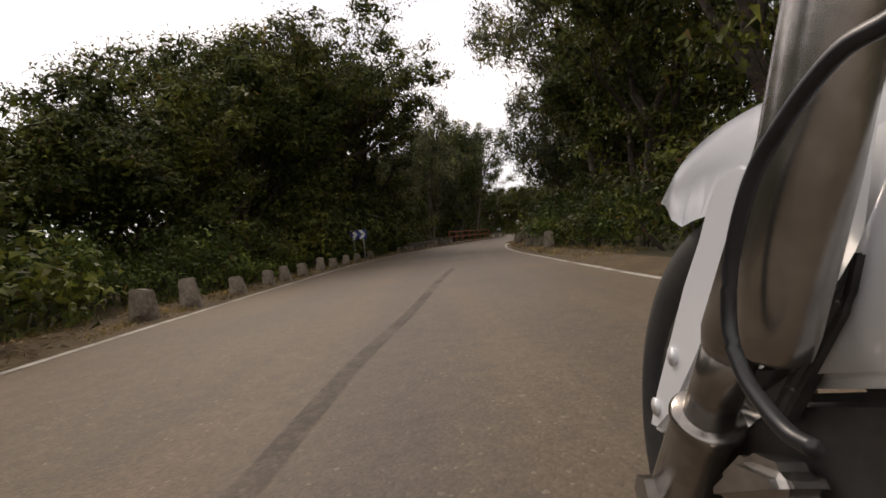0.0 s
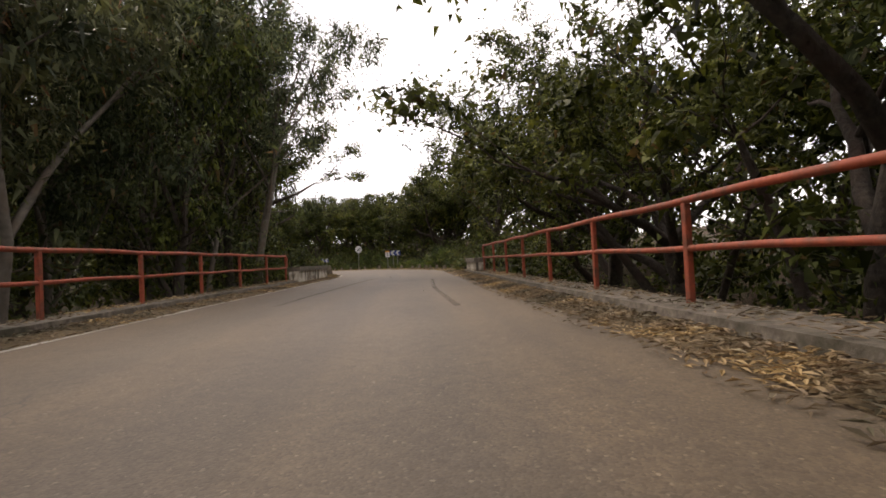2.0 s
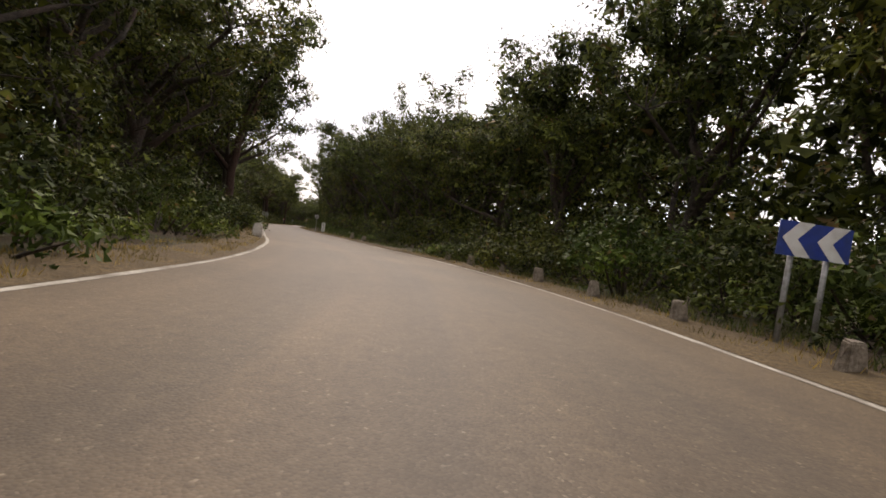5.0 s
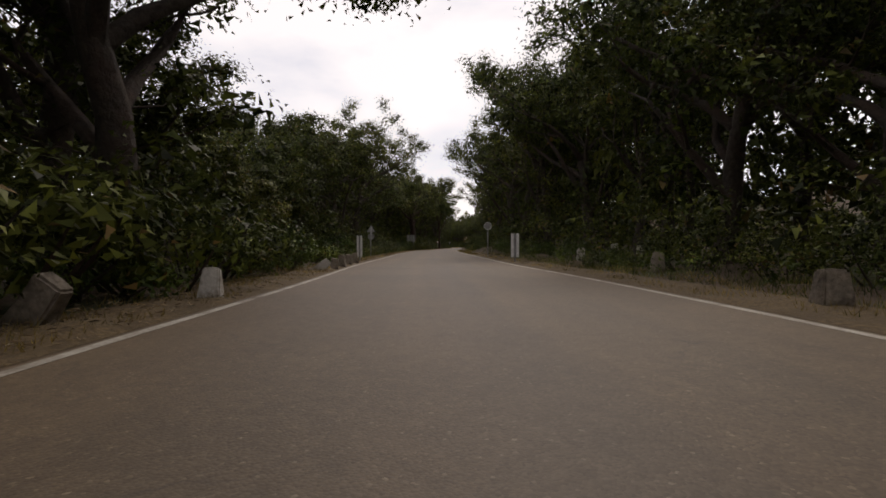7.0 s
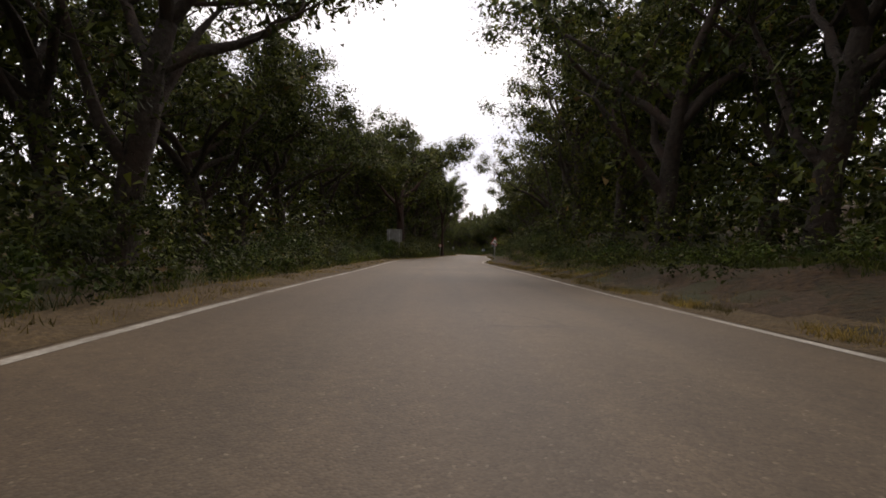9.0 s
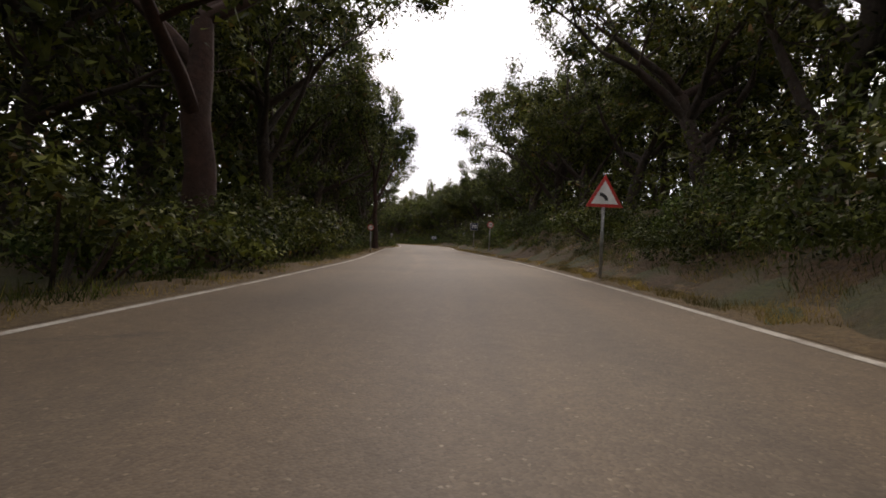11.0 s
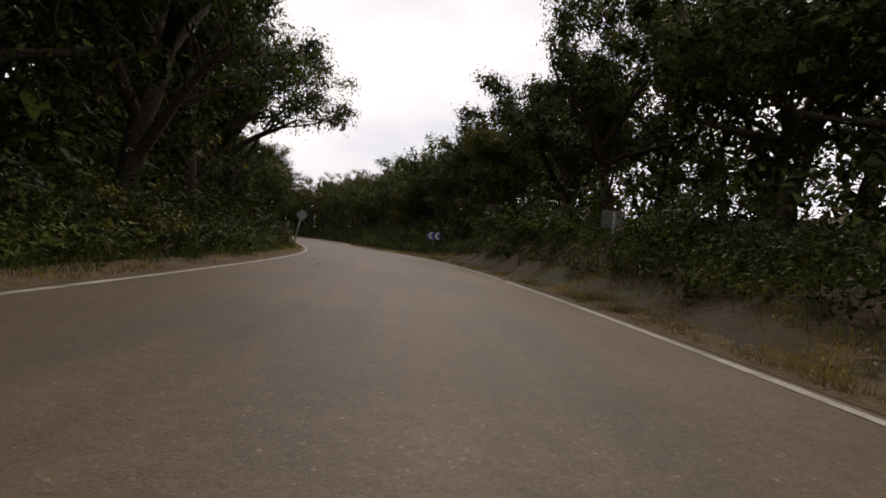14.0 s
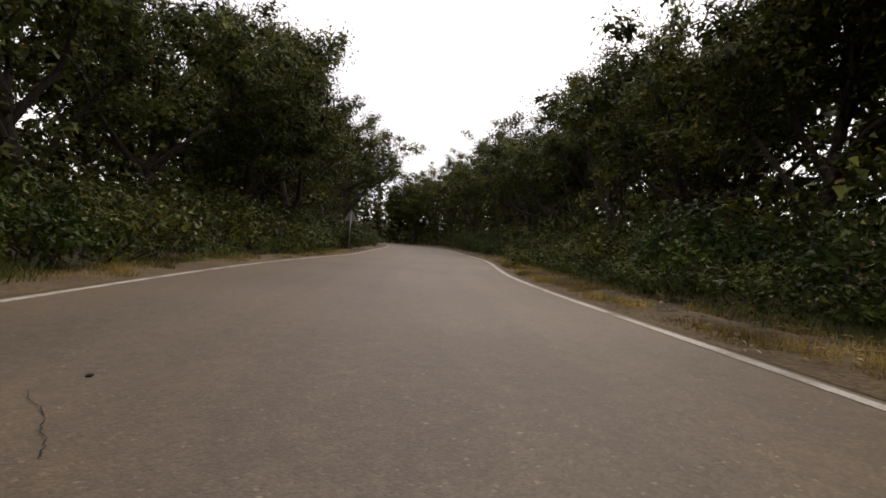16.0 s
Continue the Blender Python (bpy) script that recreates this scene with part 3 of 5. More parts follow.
def bush(name, label, seed, mat, n_clumps, w, h, per, size):
    r = random.Random(seed)
    ob = thing(name, label, "bush", Matrix())
    cs, rs = [], []
    bm = bmesh.new()
    for k in range(n_clumps):
        a, d = r.uniform(0, math.tau), w * math.sqrt(r.random())
        top = h * (1 - 0.6 * (d / w) ** 2) * r.uniform(0.45, 1.0)
        c = Vector((d * math.cos(a), d * math.sin(a), top))
        cs.append(c)
        rs.append(r.uniform(0.22, 0.42) * min(w, h) + 0.08)
        if k % 3 == 0:
            tube_into(bm, [Vector((c.x * 0.3, c.y * 0.3, -0.15)), Vector((c.x * 0.75, c.y * 0.75, c.z * 0.5)), c], [0.03, 0.02, 0.008], 3, False)
    part("stem", bm, BARK, ob)
    part("foliage", leaves_mesh("foliage", cs, rs, per, size, mat, 0.9, 0.0, seed, 0.25, 1.7), mat, ob)
    return ob


OAK = "dark green cork oak with a gnarled trunk at the roadside"
LEAFY = "dark oak with foliage hanging down to the undergrowth"
YOUNG = "low bushy oak with dense dark green foliage"
TALL = "tall spreading oak whose dense dark crown reaches towards the road"
young = [
    tree("oak_tree", YOUNG, 15, BARK, OAK_LEAF, 150, 0.054, 0.62, trunk_h=1.5, lean=(0.2, 0.2), limbs=5, limb_len=1.5, sub=3, sub_len=1.2, r0=0.11, rise=1.1, skirt=8),
    tree("oak_tree", YOUNG, 16, BARK, OAK_LEAF, 150, 0.054, 0.62, trunk_h=1.3, lean=(-0.3, 0.1), limbs=6, limb_len=1.6, sub=3, sub_len=1.1, r0=0.12, rise=0.9, skirt=10),
]
oaks = [
    tree("oak_tree", OAK, 11, BARK, OAK_LEAF, 140, 0.063, 0.82, trunk_h=2.6, lean=(0.5, 0.2), limbs=5, limb_len=2.9, sub=4, sub_len=1.9, r0=0.2, rise=0.9),
    tree("oak_tree", LEAFY, 12, BARK, OAK_LEAF, 140, 0.063, 0.82, trunk_h=3.0, lean=(-0.4, 0.3), limbs=6, limb_len=2.6, sub=4, sub_len=1.8, r0=0.19, rise=1.2, skirt=14),
    tree("oak_tree", OAK, 13, BARK, OAK_LEAF, 140, 0.063, 0.82, trunk_h=2.4, lean=(0.3, -0.6), limbs=5, limb_len=3.2, sub=4, sub_len=1.9, r0=0.23, rise=0.85),
    tree("oak_tree", LEAFY, 14, BARK, OAK_LEAF, 140, 0.063, 0.82, trunk_h=3.3, lean=(0.2, 0.5), limbs=6, limb_len=2.5, sub=4, sub_len=1.8, r0=0.18, rise=1.4, skirt=18),
]
leafy = [oaks[1], oaks[3]]
tall = [
    tree("oak_tree", TALL, 17, BARK, OAK_LEAF, 100, 0.069, 0.92, trunk_h=4.6, lean=(0.6, 0.4), limbs=7, limb_len=3.9, sub=4, sub_len=2.4, r0=0.27, rise=1.0, skirt=16),
    tree("oak_tree", TALL, 18, BARK, OAK_LEAF, 100, 0.069, 0.92, trunk_h=5.2, lean=(-0.5, 0.6), limbs=7, limb_len=3.7, sub=4, sub_len=2.5, r0=0.25, rise=1.25, skirt=20),
    tree("oak_tree", TALL, 19, BARK, OAK_LEAF, 100, 0.069, 0.92, trunk_h=4.2, lean=(0.2, -0.7), limbs=8, limb_len=4.0, sub=4, sub_len=2.2, r0=0.29, rise=0.9, skirt=8),
]
cork = tree("cork_oak_tree", "cork oak with a red-brown stripped trunk beside the road", 21, CORK, OAK_LEAF, 140, 0.063, 0.82, trunk_h=3.4, lean=(0.2, 0.1), limbs=4, limb_len=2.9, sub=4, sub_len=1.7, r0=0.22, skirt=0)
GUM = "tall thin eucalyptus with sparse hanging grey-green leaves"
gums = [
    tree("gum_tree", GUM, 31, GUM_BARK, GUM_LEAF, 130, 0.082, 0.78, 0.95, 0.7, trunk_h=6.0, lean=(0.7, 0.3), limbs=7, limb_len=3.4, sub=4, sub_len=1.7, r0=0.13, rise=2.0, twist=0.26, skirt=10),
    tree("gum_tree", GUM, 32, GUM_BARK, GUM_LEAF, 130, 0.082, 0.78, 0.95, 0.7, trunk_h=5.0, lean=(-0.5, 0.5), limbs=7, limb_len=3.9, sub=4, sub_len=1.8, r0=0.13, rise=2.3, twist=0.28, skirt=8),
]
tubes, tips = grow(77, 5.0, (0.8, 0.2), 5, 3.2, 4, 1.8, 0.1, 1.4, 0.4)
bare = thing("bare_tree", "leafless grey tree with thin branches over the road", "tree", Matrix())
bm = bmesh.new()
tube_into(bm, tubes[0][0], [q * 0.8 for q in tubes[0][1]], 7, False)
part("trunk", bm, GUM_BARK, bare, smoothly=True)
for pts, rads in tubes[1:]:
    if rads[0] > 0.02:
        part("branch", tube_into(bmesh.new(), pts, [q * 0.8 for q in rads], 5, False), GUM_BARK, bare, smoothly=True)
far_oaks = [
    tree("oak_tree", "dense dark oak standing back in the wood", 41, BARK, OAK_LEAF, 48, 0.10, 0.95, trunk_h=2.4, lean=(0.3, 0.2), limbs=4, limb_len=2.7, sub=3, sub_len=1.9, r0=0.2, skirt=12),
    tree("oak_tree", "dense dark oak standing back in the wood", 42, BARK, OAK_LEAF, 48, 0.10, 0.95, trunk_h=2.8, lean=(-0.3, 0.2), limbs=5, limb_len=2.5, sub=3, sub_len=1.8, r0=0.19, rise=1.3, skirt=14),
]
bushes = [
    bush("bush", "dense green roadside bush", 51, OAK_LEAF, 34, 1.1, 1.5, 70, 0.046),
    bush("bush", "dense green roadside bush", 52, OAK_LEAF, 34, 1.4, 1.1, 70, 0.046),
    bush("bush", "fresh light green roadside bush", 53, FRESH_LEAF, 34, 1.0, 1.4, 70, 0.046),
    bush("bush", "low light green bramble at the road edge", 54, FRESH_LEAF, 28, 1.0, 0.7, 64, 0.042),
]


def place(proto, s, off, scale, turn, sink=0.05, group="", tilt=0.0, wide=1.0):
    p = at(s, off)
    m = pose(p.x, p.y, ground_z(s, off) - sink, 0, tilt, turn) @ Matrix.Diagonal((scale * wide, scale * wide, scale, 1))
    ob = copy_thing(proto, m)
    if group:
        ob["group"] = group
    return ob


# height of the tree tops along the road: (station, metres)
NEAR_LEFT = [(-10, 4.4), (8, 3.6), (12, 4.8), (15, 6.4), (18, 8.6), (21, 11.6), (26, 12.5), (28, 7.5), (31, 5.0), (34, 4), (39, 4.5), (42, 12.5), (60, 13), (64, 11), (75, 9.5), (95, 9.5), (104, 12), (118, 12), (122, 4), (125, 3.6), (130, 5.7), (135, 7.8), (140, 9.3), (150, 11.5), (156, 9.8), (165, 12), (175, 12.5), (186, 13), (205, 14), (235, 14.5), (244, 13), (249, 9), (254, 6.2), (262, 6.2), (270, 9), (280, 12.5), (320, 13)]
NEAR_RIGHT = [(-10, 12), (20, 12), (25, 9.8), (30, 10.7), (38, 12), (42, 8), (45, 6.4), (50, 8.7), (55, 10.8), (65, 10.9), (70, 7.6), (75, 5.7), (80, 6.4), (86, 8.4), (95, 7.8), (105, 9.8), (115, 9.6), (120, 10.2), (125, 11.7), (130, 13.4), (140, 14.5), (145, 13.6), (180, 14), (184, 8), (190, 10), (195, 11.3), (205, 13.5), (210, 13), (215, 7.7), (225, 9.6), (235, 8.6), (250, 8.4), (255, 5.9), (265, 6.7), (275, 8.3), (285, 10.5), (320, 12)]
FAR_LEFT = [(-10, 4), (12, 4.6), (15, 5.8), (20, 8.0), (25, 11.5), (30, 8), (36, 5.5), (45, 5.5), (50, 12), (120, 12.5), (128, 7), (135, 7), (140, 8.7), (148, 12), (270, 13), (276, 12), (280, 10), (288, 13), (320, 13)]
FAR_RIGHT = [(-10, 13), (65, 13), (75, 11.8), (85, 10.2), (95, 10.4), (105, 10.4), (115, 12.5), (260, 13), (275, 12.4), (320, 12.2)]


def canopy(s, off):
    """Height of the tree tops over the road at a station and offset."""
    u = float(np.clip((abs(off) - 6.5) / 7.5, 0, 1))
    near, far = (NEAR_LEFT, FAR_LEFT) if off < 0 else (NEAR_RIGHT, FAR_RIGHT)
    return (1 - u) * float(np.interp(s, *zip(*near))) + u * float(np.interp(s, *zip(*far)))


def stature(proto):
    return max(v[2] for ob in proto.children_recursive for v in ob.bound_box)


R = random.Random(5)


def plant(s, off, kinds=None, k=1.0, group="trees along the road"):
    """A tree as tall as the wood is there, of the kind that comes closest."""
    tall_here = canopy(s, off) * R.uniform(0.88, 1.14) * k - ground_z(s, off)
    if tall_here < 2.6:
        return place(R.choice(bushes), s, off, max(0.6, tall_here / 1.7), R.uniform(0, 360), 0.05, "bushes along the road")
    if kinds is None:
        kinds = young if tall_here < 5.4 else oaks if tall_here < 9.6 else tall
    proto = R.choice(kinds)
    z = tall_here / stature(proto)
    wide = min(1.25, max(0.8, z)) ** 0.5 * R.uniform(0.92, 1.08)
    return place(proto, s, off, z, R.uniform(0, 360), 0.1, group, R.uniform(-3, 3), wide / z)


# from station, to station, offsets, spacing as a share of the height, kinds
ROWS = [
    (2, 13, -6.0, -7.2, 0.45, None), (13, 18, -5.8, -6.6, 0.3, None), (18, 27, -5.2, -6.2, 0.2, None), (21, 27, -7.4, -8.6, 0.26, None), (42, 62, -7.8, -9.4, 0.42, gums), (50, 62, -7.0, -8.0, 0.55, leafy), (62, 104, -6.8, -8.0, 0.55, None), (104, 121, -7.0, -8.4, 0.42, None),
    (121, 150, -5.8, -7.0, 0.5, None), (150, 188, -8.4, -9.6, 0.45, None), (188, 244, -6.2, -7.2, 0.38, None), (186, 246, -8.8, -10.2, 0.3, far_oaks), (244, 258, -7.6, -8.6, 0.5, None), (258, 318, -6.8, -8.0, 0.5, None),
    (3, 24, 6.6, 7.6, 0.5, gums + leafy), (24, 44, 7.4, 8.4, 0.5, None), (44, 104, 6.8, 8.0, 0.6, None), (104, 138, 8.6, 9.8, 0.46, None), (138, 182, 7.0, 8.2, 0.40, None), (126, 184, 9.4, 10.8, 0.42, far_oaks), (182, 318, 7.6, 8.8, 0.5, None),
    (-8, 318, -11.5, -15, 0.42, far_oaks), (-8, 318, 11.5, 15, 0.42, far_oaks), (60, 125, 9.6, 11.0, 0.7, far_oaks), (184, 300, 9.6, 11.0, 0.6, far_oaks), (26.5, 33, -6.0, -7.4, 0.28, None),
]
for i, (s0, s1, o0, o1, gap, kinds) in enumerate(ROWS):
    R.seed(100 + i)
    s = s0 + R.uniform(0, 1.5)
    while s < s1:
        off = R.uniform(o0, o1)
        plant(s, off, kinds)
        s += max(1.8, gap * canopy(s, off)) * R.uniform(0.75, 1.25)
# from station, to station, offsets, spacing, scale
BUSH_ROWS = [
    (-2, 16, -3.9, -4.8, 1.5, (0.9, 1.2)), (16, 30, -3.5, -4.4, 1.5, (0.8, 1.2)), (31, 52, -5.4, -7, 2.2, (1.2, 1.8)), (52, 70, -4.2, -5.2, 2.0, (0.8, 1.3)),
    (8, 30, 4.4, 5.4, 2.2, (0.9, 1.4)), (32, 56, 5.2, 6.6, 2.2, (1.4, 2.0)), (56, 66, 3.9, 4.8, 1.7, (0.8, 1.3)), (66, 86, 5.2, 6.2, 1.6, (0.9, 1.4)), (86, 98, 4.0, 4.8, 1.8, (0.8, 1.2)), (70, 100, -3.9, -5.0, 2.2, (0.8, 1.2)),
    (104, 127, -3.8, -4.7, 1.4, (0.9, 1.4)), (127, 170, -4.0, -4.8, 2.0, (0.5, 0.9)), (110, 170, 4.6, 6.0, 2.6, (0.5, 0.9)),
    (170, 188, -3.8, -4.7, 1.5, (0.9, 1.3)), (188, 216, -3.7, -4.5, 1.9, (0.5, 1.0)), (216, 250, -3.9, -4.8, 1.5, (0.7, 1.1)), (250, 272, -3.9, -5.0, 1.5, (0.8, 1.2)),
    (172, 258, 4.4, 6.0, 2.3, (0.7, 1.15)), (258, 292, 4.0, 5.4, 2.0, (0.7, 1.1)), (272, 292, -4.0, -5.4, 2.0, (0.8, 1.2)),
]
for s0, s1, o0, o1, gap, (k0, k1) in BUSH_ROWS:
    s = s0
    while s < s1:
        place(R.choice(bushes), s, R.uniform(o0, o1), R.uniform(k0, k1), R.uniform(0, 360), 0.05, "bushes along the road")
        s += gap * R.uniform(0.7, 1.3)
# single trees that stand out
place(gums[1], 35.5, 6.9, 1.25, 20, tilt=-8)
place(bare, 52.0, -6.8, 1.35, 70, tilt=16)
place(cork, 111.8, -4.7, 1.6, 40, wide=0.78)
place(cork, 200.2, -3.0, 1.5, 250, wide=0.5)
place(cork, 178.0, -4.6, 1.45, 130)
place(oaks[2], 70.0, 6.6, 1.15, 60)
place(tall[2], 117.3, -5.2, 1.05, 20)
place(tall[0], 113.6, -7.2, 1.1, 200)
for s, off, k in ((15.2, -4.6, 1.5), (17.2, -4.9, 1.8), (19.5, -4.7, 1.9), (22.0, -4.5, 2.0), (24.6, -4.7, 1.8), (26.6, -4.6, 1.5), (21.0, -5.6, 2.3), (24.0, -5.8, 2.3), (18.2, -5.8, 2.2)):
    place(bushes[0], s, off, k, s * 40, group="bushes along the road")
place(oaks[1], 266.0, -5.8, 1.3, 100)
place(gums[1], 44.5, -7.6, 1.45, 200, tilt=5)
place(gums[0], 54.5, -5.6, 1.2, 40, tilt=10)
place(gums[0], 25.5, 7.2, 1.45, 300, tilt=-14)
for ds, off, k in ((-7, -5.2, 1.0), (-5, 5.0, 1.15), (-9, 5.4, 0.95), (-6, -8.0, 1.3), (-6, 8.0, 1.4)):
    place(leafy[off > 0], S_END + ds, off, k, off * 70)
for proto in young + oaks + tall + [cork, bare] + gums + far_oaks + bushes:
    for ob in (*proto.children_recursive, proto):
        bpy.data.objects.remove(ob)


# thicket that closes the wood behind the first trees
def thicket(o0, o1, top, step, per, size, seed, nearer=2.2, start=-12.0):
    r = np.random.default_rng(seed)
    cs, rs = [], []
    for side in (-1, 1):
        s = start
        while s < S_END - 2:
            limit = min(top, 0.8 * canopy(s, side * o0) - ground_z(s, side * o0))
            near = nearer if (side < 0 and 166 < s < 255) or 56 < s < 110 else 0.0
            for z in np.arange(0.4, limit, 0.95):
                o = side * (r.uniform(o0, o1) - near)
                p = at(s + r.uniform(-0.6, 0.6), o)
                cs.append((p.x, p.y, ground_z(s, o) + z + r.uniform(-0.3, 0.3)))
                rs.append(r.uniform(0.75, 1.25))
            s += step * (0.65 if side > 0 and 56 < s < 112 else 1.0)
    for k in range(120 if top > 3 else 0):
        p = at(S_END - 4 + 2.5 * math.sin(k * 1.7), -30 + 75 * k / 120)
        for z in np.arange(0.4, top - 1 + 2.5 * noise.noise((k * 0.2, seed, 0)), 0.9):
            cs.append((p.x, p.y, z))
            rs.append(1.2)
    return leaves_mesh("thicket", cs, rs, per, size, OAK_LEAF, 0.9, 0.0, seed)


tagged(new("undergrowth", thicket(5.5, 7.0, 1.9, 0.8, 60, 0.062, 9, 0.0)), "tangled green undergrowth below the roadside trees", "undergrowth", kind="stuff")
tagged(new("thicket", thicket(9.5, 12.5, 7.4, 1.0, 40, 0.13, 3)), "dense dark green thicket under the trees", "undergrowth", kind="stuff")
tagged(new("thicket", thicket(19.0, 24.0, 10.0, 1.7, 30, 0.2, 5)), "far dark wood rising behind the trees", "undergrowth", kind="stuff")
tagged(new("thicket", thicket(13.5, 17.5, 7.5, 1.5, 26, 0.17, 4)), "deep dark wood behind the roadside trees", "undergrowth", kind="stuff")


# ---- grass and fallen leaves on the verges ----
def blades(name, label, spans, per_metre, tall, mat, seed):
    """Grass blades along stretches of verge: (from, to, inner offset, outer offset)."""
    r = np.random.default_rng(seed)
    pts = []
    for s0, s1, o0, o1 in spans:
        n = int((s1 - s0) * per_metre)
        ss, oo = r.uniform(s0, s1, n), o0 + (o1 - o0) * r.random(n) ** 1.3
        keep = np.array([noise.noise((s * 0.9, o * 1.4, seed)) > -0.12 for s, o in zip(ss, oo)])
        ss, oo = ss[keep], oo[keep]
        d = np.array([ahead(s) for s in ss])
        c = np.array([centre(s) for s in ss])
        pts.append(np.stack([c[:, 0] + d[:, 1] * oo, c[:, 1] - d[:, 0] * oo, land(ss, oo) + 0.01], -1))
    p = np.concatenate(pts)
    n = len(p)
    a = r.uniform(0, math.tau, n)
    w = np.stack([np.cos(a), np.sin(a), np.zeros(n)], -1) * 0.0055
    tip = np.stack([r.normal(0, 0.4, n), r.normal(0, 0.4, n), np.ones(n)], -1) * (tall * r.uniform(0.4, 1.2, n))[:, None]
    v = np.stack([p - w, p + w, p + tip], 1).reshape(-1, 3)
    me = bpy.data.meshes.new(name)
    me.from_pydata(v.tolist(), [], np.arange(3 * n).reshape(-1, 3).tolist())
    me.materials.append(mat)
    return tagged(new(name, me), label, "grass", kind="stuff")


blades("dry_grass", "dry yellow grass on the verge", [(-3, 30, -2.65, -3.7), (58, 104, -2.7, -3.8), (104, 136, -2.7, -3.8), (136, 172, -2.65, -3.9), (168, 196, -2.65, -4.0), (210, 262, -2.65, -3.7), (8, 26, 2.7, 4.0), (110, 140, 2.7, 4.5), (186, 214, 2.7, 4.0), (225, 262, 2.8, 4.2), (140, 240, 2.7, 3.5), (140, 262, 2.65, 3.0), (150, 240, 2.9, 3.8), (150, 262, 2.8, 4.8), (150, 262, 3.0, 4.8), (205, 262, 2.8, 3.8), (248, 262, -2.62, -3.5), (56, 100, 2.7, 4.2), (245, 270, -2.65, -4.2), (245, 270, 2.8, 4.2)], 300, 0.085, GRASS, 61)
blades("green_grass", "green grass and weeds along the wood", [(126, 168, -3.3, -4.6), (190, 250, -3.2, -4.6), (140, 262, 4.6, 6.5), (140, 262, 4.4, 7.0), (58, 100, 3.4, 5.0), (-3, 26, -3.4, -4.4), (140, 262, 4.8, 8.0), (140, 262, 4.2, 5.6), (150, 262, 3.4, 5.4), (150, 262, 3.6, 5.6), (168, 190, -2.9, -3.9), (214, 262, -2.9, -3.9), (104, 140, 3.4, 6.0)], 220, 0.19, GREEN_GRASS, 62)


def weeds(spans, per_metre, mat, seed):
    """Low leafy clumps on verges and banks: (from, to, inner offset, outer offset)."""
    r = np.random.default_rng(seed)
    cs, rs = [], []
    for s0, s1, o0, o1 in spans:
        for k in range(int((s1 - s0) * per_metre)):
            s, o = r.uniform(s0, s1), o0 + (o1 - o0) * r.random()
            if noise.noise((s * 0.35, o * 0.5, seed)) < -0.32:
                continue
            q = r.uniform(0.12, 0.36)
            p = at(s, o, ground_z(s, o) + 0.05 + q * 0.7)
            cs.append(tuple(p))
            rs.append(q)
    ob = new("weeds", leaves_mesh("weeds", cs, rs, 46, 0.034, mat, 0.9, 0.0, seed, 0.2, 1.6))
    return tagged(ob, "low green weeds and ferns on the verge and bank", "weeds", kind="stuff")


weeds([(140, 262, 3.4, 5.4), (140, 262, 4.2, 6.2), (160, 262, 3.6, 5.0), (165, 200, 3.5, 5.4), (172, 262, 3.7, 6.2), (172, 262, 4.2, 6.8), (210, 262, 3.5, 4.6), (210, 262, 3.6, 4.8), (126, 172, -3.0, -4.3), (214, 264, -3.2, -4.2), (56, 100, 3.2, 4.2)], 4.5, OAK_LEAF, 81)
weeds([(150, 262, 3.4, 5.2), (140, 262, 4.2, 6.0), (8, 28, 3.3, 4.6), (110, 140, 3.6, 5.0), (126, 172, -3.1, -4.3), (214, 264, -3.2, -4.2), (-3, 30, -3.1, -4.0), (104, 122, -3.3, -4.2), (62, 84, -3.2, -4.4)], 3.2, FRESH_LEAF, 82)


def litter(spans, per_metre, seed):
    r = np.random.default_rng(seed)
    v = []
    for s0, s1, o0, o1, z in spans:
        for k in range(int((s1 - s0) * per_metre)):
            s, o = r.uniform(s0, s1), o0 + (o1 - o0) * r.random()
            p = np.array(at(s, o, (max(0.006, ground_z(s, o) + 0.035) if z is None else z) + r.uniform(0, 0.03)))
            a, l = r.uniform(0, math.tau), r.uniform(0.02, 0.05)
            t = np.array([math.cos(a), math.sin(a), r.uniform(-0.25, 0.25)]) * l
            b = np.array([-math.sin(a), math.cos(a), r.uniform(-0.3, 0.3)]) * l * 0.28
            v += [p - t, p - b + (0, 0, 0.008), p + t, p + b + (0, 0, 0.008)]
    me = bpy.data.meshes.new("leaf_litter")
    me.from_pydata([tuple(q) for q in v], [], np.arange(len(v)).reshape(-1, 4).tolist())
    me.materials.append(LITTER)
    return tagged(new("leaf_litter", me), "fallen dry leaves and bark strips", "leaf litter", kind="stuff")


litter([(25, 57, -2.4, -2.97, None), (25, 57, -2.6, -2.97, None), (25, 57, -2.97, -3.5, 0.14), (24, 57, 2.3, 2.97, None), (24, 57, 2.5, 2.97, None), (30, 57, 2.6, 2.97, None), (34, 52, 2.45, 2.97, None), (26, 54, 2.97, 3.5, 0.14), (176, 262, 2.6, 4.2, None), (190, 212, -2.5, -3.4, None), (8, 26, 2.7, 4.2, None), (-3, 16, -2.6, -3.4, None), (16, 25, -2.5, -3.6, None), (104, 122, -2.6, -4.2, None), (57, 76, -2.5, -3.6, None), (56, 70, 2.5, 3.4, None)], 110, 71)


